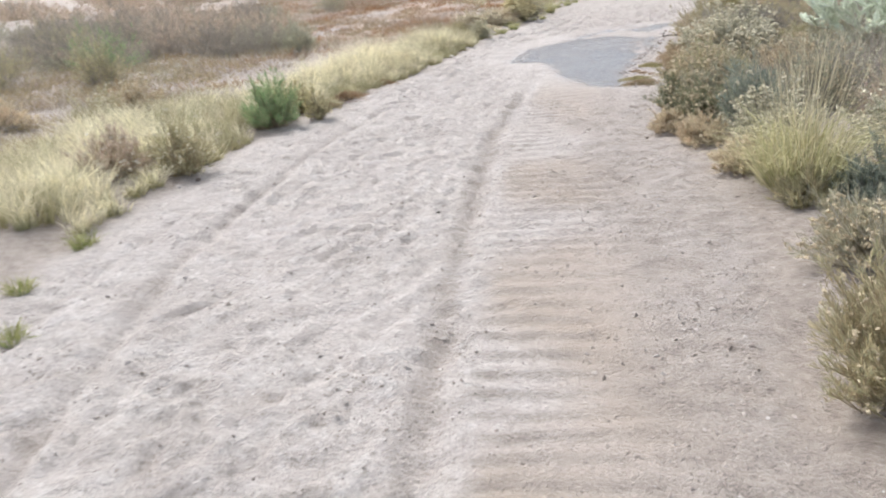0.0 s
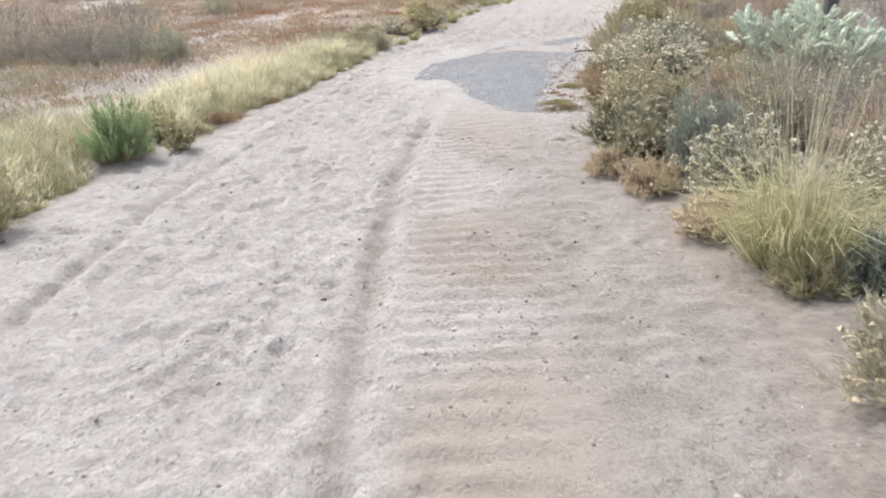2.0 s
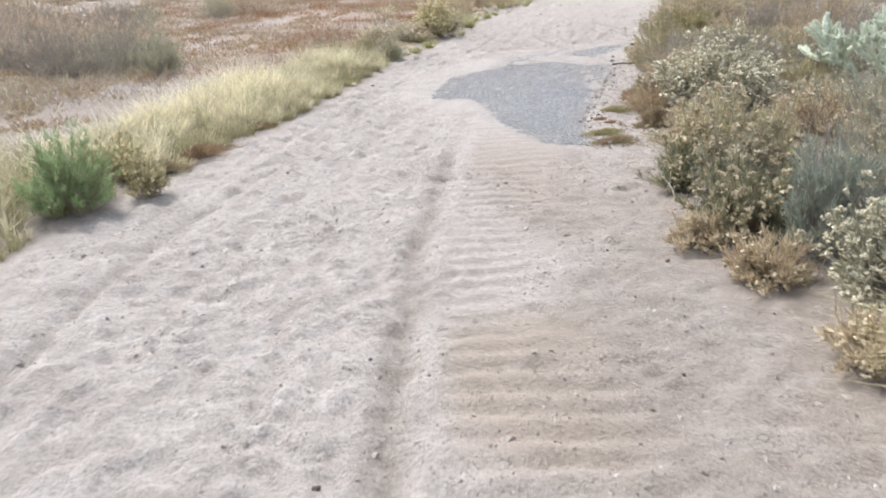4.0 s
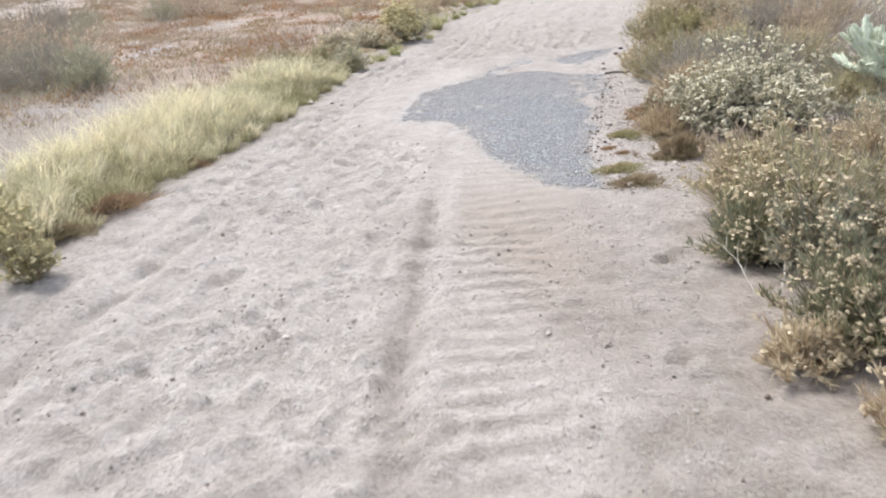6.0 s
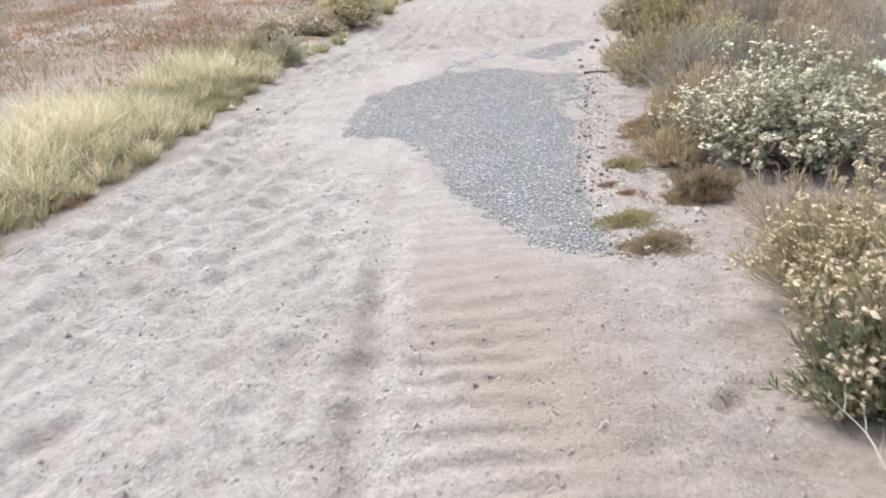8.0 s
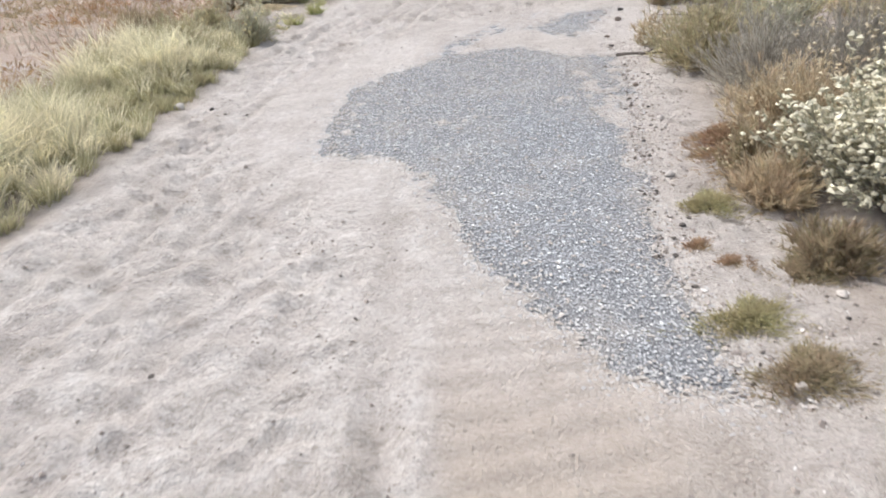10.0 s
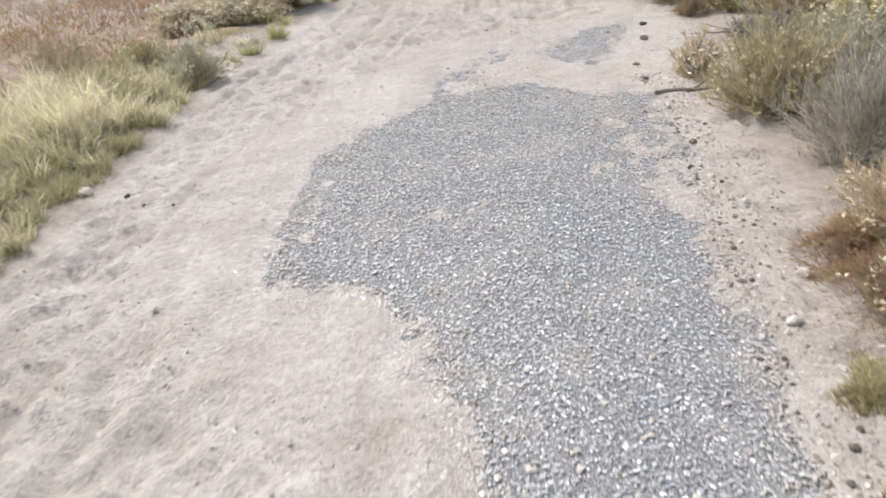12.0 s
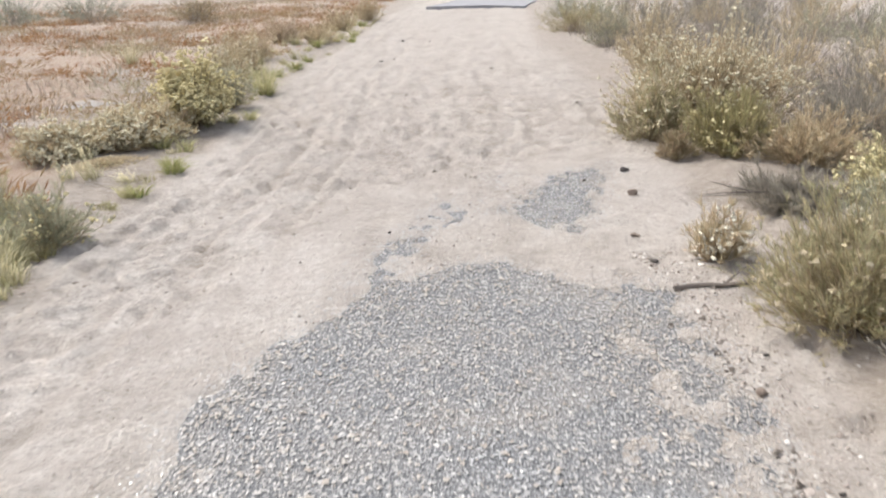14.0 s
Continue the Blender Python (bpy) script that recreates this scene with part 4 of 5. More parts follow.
shrub(2.15, 18.5, 0.38, 0.66, "olive", "rabbitbrush crowned with yellow flowers on the verge", "yellow", STEM_TAN, 260, heads=0.95, head=0.026, apart=260, tone=0.7)
shrub(1.42, 17.72, 0.38, 0.34, "tan", "low brown plant with faded pale flowers", "cream", STEM_TAN, 200, heads=0.5, head=0.022)
shrub(2.98, 21.5, 0.36, 0.70, "tan", "straw-coloured bush with pale flowers on the verge", "cream", STEM_TAN, 110, heads=0.4)
shrub(1.00, 15.2, 0.28, 0.36, "sage", "grey-green bush at the sand's edge", "yellow", STEM_TAN, 110, heads=0.1)
shrub(0.62, 15.6, 0.26, 0.32, "olive", "olive bush with small yellow flowers", "yellow", STEM_TAN, 90, heads=0.15)
clump(3.10, 20.1, 0.22, 0.50, 220, GRASS_CLUMP, "straw-yellow grass clump on the verge", 10)
clump(1.66, 24.2, 0.16, 0.50, 140, GRASS_VERGE, "pale dry grass tuft in a rusty field", 8)
clump(1.80, 16.65, 0.17, 0.20, 170, GRASS_GREEN, "green grass tuft at the sand's edge")
clump(-2.24, 4.74, 0.17, 0.16, 150, GRASS_GREEN, "small green grass tuft on the sand")
clump(-2.30, 4.02, 0.14, 0.13, 120, GRASS_GREEN, "small green grass tuft on the sand")
clump(-2.08, 3.45, 0.14, 0.13, 120, GRASS_GREEN, "small green grass tuft on the sand")
clump(-0.90, 10.12, 0.14, 0.06, 120, GRASS_GREEN, "flat green tuft at the sand's edge")
for x_, y_, r_, h_ in ((6.0, 27.6, 0.45, 0.62), (7.35, 30.2, 0.45, 0.6), (5.0, 25.4, 0.35, 0.4)):
    shrub(x_, y_, r_, h_, "tan", "straw-brown brush on the far verge", "tan", STEM_TAN, 100, heads=0.2)

# small tufts along the left edge beyond the tall grass
def edge_tufts():
    kinds = [clump(1.52, 16.1, 0.14, 0.15, 90, GRASS_GREEN, "small green tuft at the track's edge", group="edge tufts", width=0.006),
             clump(1.95, 17.5, 0.15, 0.18, 100, GRASS_CLUMP, "small straw tuft at the track's edge", group="edge tufts", width=0.006)]
    r2 = random.Random(21)
    for _ in range(26):
        y = r2.uniform(15.4, 29)
        x = float(np.interp(y, LEFT_Y, LEFT_X)) - r2.uniform(-0.12, 0.7)
        k = r2.uniform(0.6, 1.5)
        copy_thing(r2.choice(kinds), pose(x, y, float(ground_at(x, y)[0]) - 0.01, 0, 0, r2.uniform(0, 360)) @ Matrix.Diagonal((k, k, k, 1)))


edge_tufts()

# the field beyond the left verge
for x_, y_, r_, h_, leaf_, lab_ in (
    (-5.1, 12.7, 0.45, 0.85, "olive", "olive green bush in a dry field"),
    (-2.35, 15.1, 0.38, 0.60, "sage", "grey-green bush in a rusty field"),
    (-2.65, 16.2, 0.52, 0.62, "sage", "grey-green bush in a rusty field"),
    (-5.7, 14.5, 0.75, 0.90, "green", "dull green feathery bush in a dry field"),
    (-4.3, 16.2, 0.80, 0.75, "mauve", "bare mauve-grey bush in a dry field"),
    (-3.5, 17.6, 0.70, 0.65, "mauve", "bare mauve-grey bush in a dry field"),
    (-5.4, 17.4, 0.85, 0.80, "pink", "faded brown bush in a dry field"),
    (-7.0, 16.0, 0.9, 0.9, "mauve", "bare mauve-grey bush in a dry field"),
    (-8.3, 18.9, 1.0, 1.0, "olive", "olive brown bush in a dry field"),
    (-6.6, 20.3, 0.9, 0.9, "pink", "faded brown bush in a dry field"),
    (-5.2, 22.5, 1.0, 0.8, "mauve", "bare mauve-grey bush in a dry field"),
    (-9.8, 22.0, 1.1, 1.1, "mauve", "bare mauve-grey bush in a dry field"),
    (-6.3, 10.4, 0.5, 0.45, "pink", "faded brown bush in a dry field"),
    (-5.0, 9.2, 0.45, 0.35, "tan", "dry tan bush in a field"),
    (-7.0, 13.4, 0.8, 0.8, "olive", "olive brown bush in a dry field"),
    (0.9, 34.0, 1.2, 0.95, "blue", "blue-grey sagebrush far off in a field"),
    (-0.9, 34.6, 1.1, 0.9, "blue", "blue-grey sagebrush far off in a field"),
    (3.4, 32.0, 0.8, 0.7, "brown", "dark brown brush far off in a field"),
    (-3.0, 27.5, 0.8, 0.7, "sage", "grey-green brush far off in a field"),
):
    shrub(x_, y_, r_, h_, leaf_, lab_, None, STEM_GREY, 90, 5, 6, leaf_w=0.008, leaf_len=0.08, name="field_bush", tone=0.4)


def scatter_brush():
    """Brush farther off: a few shapes, repeated at other sizes and turns."""
    kinds = [shrub(9.6, 14.0, 0.7, 0.75, "mauve", "grey-mauve dead brush among other brush", None, STEM_GREY, 70, twigs=5, leaves=6, leaf_w=0.006, leaf_len=0.07, name="brush", group="brush"),
             shrub(8.6, 17.6, 0.75, 0.8, "tan", "straw-tan brush among other brush", "tan", STEM_TAN, 70, twigs=5, leaves=6, heads=0.25, leaf_w=0.006, leaf_len=0.07, name="brush", group="brush"),
             shrub(5.6, 9.6, 0.6, 0.6, "sage", "grey-green brush among other brush", "cream", STEM_GREY, 70, twigs=5, leaves=6, heads=0.2, leaf_w=0.006, leaf_len=0.07, name="brush", group="brush"),
             shrub(-12.0, 27.0, 1.0, 0.9, "pink", "faded brown brush in a dry field", None, STEM_TAN, 50, twigs=5, leaves=6, leaf_w=0.014, leaf_len=0.10, name="brush", group="brush")]
    taken = [(k.location.x, k.location.y) for k in kinds]
    r2 = random.Random(5)

    def put(k, x, y, s):
        z = float(ground_at(x, y)[0]) - 0.02
        copy_thing(kinds[k], pose(x, y, z, 0, 0, r2.uniform(0, 360)) @ Matrix.Diagonal((s, s, s * r2.uniform(0.85, 1.1), 1)))

    made = 0
    for _ in range(3000):
        y = r2.uniform(3, 29)
        x = float(np.interp(y, RIGHT_Y, RIGHT_X)) + r2.uniform(1.5, 8.5)
        if (4.2 < x < 5.6 and 8.5 < y < 10.5) or any(math.hypot(x - a, y - b) < 0.95 for a, b in taken) or (x < 7.6 and 9 < y < 17 and x - np.interp(y, RIGHT_Y, RIGHT_X) < 2.4):
            continue
        taken.append((x, y))
        put(r2.choice((0, 0, 1, 2)), x, y, r2.uniform(0.7, 1.15))
        made += 1
        if made > 62:
            break
    # the thicket that closes off the near field
    made = 0
    for _ in range(4000):
        y = r2.uniform(15.2, 29)
        x = -2.9 - 0.17 * (y - 16) - r2.random() ** 1.2 * (4 + 0.28 * y)
        if any(math.hypot(x - a, y - b) < 0.72 for a, b in taken):
            continue
        taken.append((x, y))
        put(r2.choice((0, 0, 3, 2)), x, y, r2.uniform(0.75, 1.1))
        made += 1
        if made > 78:
            break
    made = 0
    for _ in range(3000):
        y = r2.uniform(23, 72)
        x = r2.uniform(-0.55 * y - 4, -0.12 * y + 1.5)
        if any(math.hypot(x - a, y - b) < 1.9 for a, b in taken):
            continue
        taken.append((x, y))
        put(r2.choice((0, 3, 3)), x, y, r2.uniform(0.9, 1.6))
        made += 1
        if made > 70:
            break


scatter_brush()


def verge_grass():
    """The grass along the left of the track: many bunches, straw above and green at the foot."""
    sets = []
    for y0, y1, count, wide in ((5.0, 9.5, 560, 2.0), (9.5, 15.3, 640, 1.15), (15.3, 32, 170, 1.2)):
        for _ in range(count):
            y = rng.uniform(y0, y1)
            off = rng.uniform(0, 1) ** 1.15 * wide + 0.04
            x = float(np.interp(y, LEFT_Y, LEFT_X)) - off
            dens = vnoise(np.array([x]), np.array([y]), 1.1, 71)[0]
            if y > 15.3 and rng.random() < 0.4:
                continue
            if any(math.hypot(x - u - 0.05, y - v + 0.1) < w for u, v, w in ((-2.05, 6.45, 0.36), (-2.6, 6.35, 0.36), (-1.6, 8.05, 0.36), (-1.18, 8.4, 0.2), (-1.5, 8.9, 0.3))):
                continue
            if dens + rng.normal(0, 0.25) < -1.1:
                continue
            tall = (0.17 + 0.29 * smooth(0.0, 0.5, off)) * (0.8 + 0.3 * dens) * rng.uniform(0.55, 1.25) * (0.5 if y > 15.0 else 1.0 - 0.2 * float(smooth(11.5, 13.5, y)))
            n = int(rng.uniform(40, 85))
            kind = rng.normal(0, 0.42)
            bow = rng.normal(0, 0.16, 2)
            a, q = rng.uniform(0, 2 * math.pi, n), rng.uniform(0, 1, n)
            P = np.stack([x + np.cos(a) * q * 0.07, y + np.sin(a) * q * 0.07, np.zeros(n)], 1)
            P[:, 2] = ground_at(P[:, 0], P[:, 1]) - 0.01
            lean = 0.42 * q * rng.uniform(0.4, 1.4, n)
            D = unit(np.stack([np.cos(a) * lean + bow[0], np.sin(a) * lean + bow[1], np.ones(n)], 1) + rng.normal(0, 0.10, (n, 3)))
            low = 1 - smooth(0.02, 0.32, off + 0.15 * dens)
            t = np.clip(low * 0.7 + kind + 0.3 * smooth(11.5, 13.5, y) + rng.normal(0, 0.15, n) + 0.5 * smooth(0.1, -0.5, dens), 0, 1)
            sets.append(blades(P, D, tall * rng.uniform(0.45, 1.15, n), 0.0052 * rng.uniform(0.6, 1.3, n), rng.uniform(0.1, 0.9, n), t))
    V, F, at = joined(*sets)
    tagged(new("verge_grass", to_mesh("verge_grass", V, F, GRASS_VERGE, at)), "pale straw grass, green at the foot, along the track", "grass", kind="stuff")


verge_grass()


def field_cover():
    """Rusty, tan and olive low mats that cover the field on the left."""
    c = 8200
    cy = 7.5 + 34 * rng.random(c) ** 1.05
    cx = np.interp(cy, LEFT_Y, LEFT_X) - 0.8 - rng.random(c) ** 1.15 * (6.5 + 0.30 * cy)
    keep = vnoise(cx, cy, 0.9, 81) + 0.6 * vnoise(cx, cy, 0.35, 82) > -0.15
    keep &= gravel_mask(cx, cy) < 0.3
    cx, cy = cx[keep], cy[keep]
    c = len(cx)
    per = 22
    size = np.repeat(rng.gamma(4, 0.045, c).clip(0.06, 0.40), per)
    tone = np.repeat(np.clip(smooth(-0.5, 0.6, vnoise(cx, cy, 1.4, 83)) - 0.15 + 0.7 * smooth(14, 9, cy + 1.6 * cx) + rng.normal(0, 0.25, c), 0, 1), per)
    n = c * per
    a, q = rng.uniform(0, 2 * math.pi, n), np.sqrt(rng.random(n))
    x, y = np.repeat(cx, per) + np.cos(a) * q * size * 1.3, np.repeat(cy, per) + np.sin(a) * q * size
    P = np.stack([x, y, ground_at(x, y) + 0.30 * size * (1 - q ** 2)], 1)
    D = unit(np.stack([np.cos(a) * q, np.sin(a) * q, np.full(n, 0.7)], 1) + rng.normal(0, 0.45, (n, 3)))
    D[:, 2] = np.abs(D[:, 2])
    V, F, at = leaflets(P, D, (0.03 + 0.28 * size) * rng.uniform(0.6, 1.4, n), rng.uniform(0.008, 0.018, n), tone)
    m = blade_material("rusty_ground_cover", (0.20, 0.115, 0.06), (0.35, 0.205, 0.11), (0.34, 0.295, 0.19))
    tagged(new("field_cover", to_mesh("field_cover", V, F, m, at)), "rusty brown and tan low dry growth covering the field", "ground cover", kind="stuff")


field_cover()


def dead_stems():
    """Upright grey-mauve dead stems and dry grass between the shrubs on the right."""
    n = 42000
    y = rng.uniform(1.0, 26, n)
    x = np.interp(y, RIGHT_Y, RIGHT_X) + 0.25 + rng.random(n) ** 1.1 * 6.5
    lump = vnoise(x, y, 0.8, 91) + 0.4 * vnoise(x, y, 0.3, 92)
    open_ground = (x - np.interp(y, RIGHT_Y, RIGHT_X) < 0.7) & (y > 8.0)
    bay = np.hypot((x - 5.0) / 1.0, (y - 14.2) / 0.75) < 1
    keep = (lump > -0.05) & ~open_ground & ~bay
    x, y, lump = x[keep], y[keep], lump[keep]
    n = len(x)
    P = np.stack([x, y, ground_at(x, y) - 0.01], 1)
    D = unit(np.stack([rng.normal(0, 0.22, n), rng.normal(0, 0.22, n), np.ones(n)], 1))
    off = x - np.interp(y, RIGHT_Y, RIGHT_X)
    t = smooth(-0.4, 0.5, vnoise(x, y, 1.7, 93)) * rng.uniform(0.4, 1, n)
    V, F, at = blades(P, D, rng.uniform(0.10, 0.55, n) * (0.55 + 0.45 * smooth(0.3, 2.2, off)), rng.uniform(0.003, 0.007, n), 0.35, t)
    m = blade_material("dead_stem", (0.215, 0.185, 0.17), (0.35, 0.305, 0.28), (0.38, 0.325, 0.25))
    tagged(new("dead_stems", to_mesh("dead_stems", V, F, m, at)), "dense upright grey-mauve dead stems between shrubs", "dry stems", kind="stuff")


dead_stems()


def field_stems():
    """Dry stems and grey growth of the field farther left."""
    n = 46000
    y = 8 + 34 * rng.random(n) ** 1.2
    x = np.interp(y, LEFT_Y, LEFT_X) - 1.1 - rng.random(n) * (5.8 + 0.42 * y)
    lump = vnoise(x, y, 1.2, 101) + 0.5 * vnoise(x, y, 0.4, 102)
    west = smooth(1.0, 6.0, np.interp(y, LEFT_Y, LEFT_X) - x - 0.10 * (y - 10))
    keep = lump + 0.8 * west > 0.42
    x, y = x[keep], y[keep]
    n = len(x)
    P = np.stack([x, y, ground_at(x, y) - 0.01], 1)
    D = unit(np.stack([rng.normal(0, 0.35, n), rng.normal(0, 0.35, n), np.ones(n)], 1))
    t = smooth(-0.2, 0.4, vnoise(x, y, 1.5, 103)) * rng.uniform(0.3, 1, n)
    V, F, at = blades(P, D, rng.uniform(0.08, 0.30, n), rng.uniform(0.006, 0.014, n), 0.5, t)
    m = blade_material("field_stem", (0.28, 0.23, 0.195), (0.43, 0.365, 0.305), (0.35, 0.34, 0.235))
    tagged(new("field_stems", to_mesh("field_stems", V, F, m, at)), "faded brown and grey-green stems in the dry field", "dry stems", kind="stuff")


field_stems()


# ---- cholla cactus, dark stump, dead branches ----
def cholla_joint():
    """One spiny joint, upright, 1 long: knobbly body and spines."""
    nu, nv = 12, 14
    V = []
    for j in range(nv + 1):
        f = j / nv
        rad = 0.20 * (math.sin(math.pi * min(1, max(0, f * 0.94 + 0.03))) ** 0.45)
        for i in range(nu):
            a = 2 * math.pi * (i + 0.5 * (j % 2)) / nu
            k = 1 + 0.16 * ((i + j) % 2)
            V.append((rad * k * math.cos(a), rad * k * math.sin(a), f))
    F = [[j * nu + i, j * nu + (i + 1) % nu, (j + 1) * nu + (i + 1) % nu, (j + 1) * nu + i] for j in range(nv) for i in range(nu)]
    body = to_mesh("joint", np.array(V), np.array(F), CHOLLA_SKIN, None, True)
    n = 150
    a, f = rng.uniform(0, 2 * math.pi, n), rng.uniform(0.03, 1.0, n)
    rad = 0.19 * np.sin(math.pi * np.clip(f * 0.94 + 0.03, 0, 1)) ** 0.45
    P = np.stack([rad * np.cos(a), rad * np.sin(a), f], 1)
    D = unit(np.stack([np.cos(a), np.sin(a), (f - 0.4)], 1) + rng.normal(0, 0.5, (n, 3)))
    V, F, at = blades(P, D, 0.18, 0.045, 0.0, 0.0)
    spines = to_mesh("spine_cover", V, F, CHOLLA_SPINE, at)
    return body, spines


JOINT, SPINES = cholla_joint()


def cholla(x, y, h, label, seed):
    r2 = random.Random(seed)
    root = rooted("cholla_cactus", x, y)

    def grow(base, way, length, level):
        m = Matrix.Translation(base) @ way.to_track_quat("Z", "Y").to_matrix().to_4x4() @ Matrix.Diagonal((length * 0.62 if level else length * 0.5,) * 2 + (length, 1))
        j = part("joint", JOINT, root)
        j.matrix_local = m
        tagged(part("spine_cover", SPINES, j), kind="stuff")
        tip = base + way * length * 0.95
        if level >= 4 or tip.z > h * 1.05:
            return
        for _ in range(3 if level < 2 else 2):
            w = (way + Vector((r2.gauss(0, 0.65), r2.gauss(0, 0.65), r2.uniform(-0.1, 0.6)))).normalized()
            grow(base + way * length * r2.uniform(0.75, 0.95), w, length * r2.uniform(0.72, 0.92), level + 1)

    for k in range(3):
        a = k * 2.1 + r2.uniform(0, 1)
        grow(Vector((0.05 * math.cos(a), 0.05 * math.sin(a), -0.02)), Vector((0.7 * math.cos(a), 0.7 * math.sin(a), 1)).normalized(), h * 0.25, 0)
    return tagged(root, label, "cactus")


cholla(5.36, 10.0, 1.18, "pale green spiny cholla cactus with many joints", 3)
cholla(5.65, 9.35, 0.92, "low spreading cholla cactus, whitish with spines", 12)


def stump(x, y, h):
    bm = bmesh.new()
    rings = []
    for j in range(16):
        f = j / 15
        rings.append([bm.verts.new(((0.085 - 0.02 * f) * (1 + 0.12 * math.sin(3 * a + 4 * f) + 0.05 * math.sin(9 * a + 11 * f)) * math.cos(a) + 0.10 * f,
                                    (0.085 - 0.02 * f) * (1 + 0.12 * math.sin(3 * a + 4 * f)) * math.sin(a), h * f + (0.04 * math.sin(5 * a) if j == 15 else 0))) for a in np.linspace(0, 2 * math.pi, 14, endpoint=False)])
    for p, q in zip(rings, rings[1:]):
        for k in range(14):
            bm.faces.new((p[k], p[(k + 1) % 14], q[(k + 1) % 14], q[k]))
    bm.faces.new(rings[-1])
    me = bpy.data.meshes.new("dead_trunk")
    bm.to_mesh(me)
    bm.free()
    for p in me.polygons:
        p.use_smooth = True
    me.materials.append(POST_WOOD)
    ob = new("dead_trunk", me)
    ob.location = (x, y, float(ground_at(x, y)[0]) - 0.03)
    tagged(ob, "dark weathered upright dead trunk behind a cactus", "trunk")


stump(6.00, 10.35, 1.75)


def branch(x, y, turn, length, thick, mat, label, forks=3, rise=0.0, seed=1, name="fallen_branch"):
    """A crooked dead branch with side twigs."""
    r2 = np.random.default_rng(seed)
    root = rooted(name, x, y, 0.0)

    def crooked(a, way, ln, t, nm):
        k = 9
        pts = [np.array(a)]
        d = np.array(way, float)
        for i in range(k):
            d = d + r2.normal(0, 0.13, 3) * np.array([1, 1, 0.4])
            d /= np.linalg.norm(d)
            pts.append(pts[-1] + d * ln / k)
        bm = bmesh.new()
        rings = []
        for i, p in enumerate(pts):
            rr = t * (1 - 0.8 * i / k)
            w = Vector(pts[min(i + 1, k)] - pts[max(i - 1, 0)]).normalized()
            e = w.cross(Vector((0.3, 0.2, 1))).normalized()
            f = w.cross(e)
            rings.append([bm.verts.new(Vector(p) + (e * math.cos(q) + f * math.sin(q)) * rr * (1 + r2.normal(0, 0.12))) for q in np.linspace(0, 2 * math.pi, 7, endpoint=False)])
        for p, q in zip(rings, rings[1:]):
            for m in range(7):
                bm.faces.new((p[m], p[(m + 1) % 7], q[(m + 1) % 7], q[m]))
        bm.faces.new(rings[0][::-1])
        bm.faces.new(rings[-1])
        me = bpy.data.meshes.new(nm)
        bm.to_mesh(me)
        bm.free()
        me.materials.append(mat)
        part(nm, me, root)
        return pts

    c, s = math.cos(radians(turn)), math.sin(radians(turn))
    main = crooked((0, 0, thick * 0.7), (c, s, rise), length, thick, "limb")
    for i in range(forks):
        p = main[3 + i * 2]
        a = radians(turn) + r2.choice((-1, 1)) * r2.uniform(0.4, 0.9)
        crooked(p, (math.cos(a), math.sin(a), rise + 0.15), length * r2.uniform(0.25, 0.5), thick * 0.5, "twig")
    return tagged(root, label, "branch")


branch(3.84, 13.20, -12, 0.70, 0.016, STEM_DARK, "dark dead branch lying on the sand beside a shrub", 1, 0.0, 4)
branch(2.13, 7.10, 95, 0.34, 0.0035, STEM_PALE, "bleached bare twig standing at the sand's edge", 3, 0.75, 5, "bare_twig")
branch(2.20, 7.05, 40, 0.30, 0.0035, STEM_PALE, "bleached bare twig standing at the sand's edge", 3, 0.9, 6, "bare_twig")
branch(4.95, 12.0, 150, 0.6, 0.006, STEM_PALE, "bleached bare twigs rising from grey brush", 4, 0.9, 9, "bare_twig")
branch(5.6, 14.1, 200, 0.9, 0.012, STEM_DARK, "dark dead branch under brush", 3, 0.08, 11)


# ---- stones ----
def stone_mesh(name, mat, seed):
    r2 = random.Random(seed)
    bm = bmesh.new()
    bmesh.ops.create_icosphere(bm, subdivisions=2, radius=1)
    ax = Vector((r2.uniform(0.8, 1.3), r2.uniform(0.7, 1.0), r2.uniform(0.5, 0.75)))
    cuts = [(Vector((r2.gauss(0, 1), r2.gauss(0, 1), r2.gauss(0, 1))).normalized(), r2.uniform(0.55, 0.85)) for _ in range(7)]
    for v in bm.verts:
        for n, d in cuts:
            k = v.co.dot(n)
            if k > d:
                v.co -= n * (k - d)
        v.co = Vector((v.co.x * ax.x, v.co.y * ax.y, v.co.z * ax.z)) * (1 + 0.06 * noise.noise(v.co * 3 + Vector((seed, 0, 0))))
    me = bpy.data.meshes.new(name)
    bm.to_mesh(me)
    bm.free()
    me.materials.append(mat)
    return me


DARKS = [stone_mesh("stone", DARK_STONE, s) for s in (1, 2, 3)]
BROWNS = [stone_mesh("stone", BROWN_STONE, s) for s in (4, 5, 6)]
PALES = [stone_mesh("stone", PALE_STONE, s) for s in (7, 8, 9)]


def stone(x, y, r, meshes, label, k=0):
    ob = new("stone", meshes[k % 3])
    z = max(float(ground_at(x, y)[0]), 0.0 if float(bare(np.array([x]), np.array([y]))[0]) > 0.02 else -1.0)
    ob.location, ob.scale, ob.rotation_euler = (x, y, z + r * 0.3), (r, r, r), (0, 0, k * 1.7)
    tagged(ob, label, "stone", "loose stones on the track")


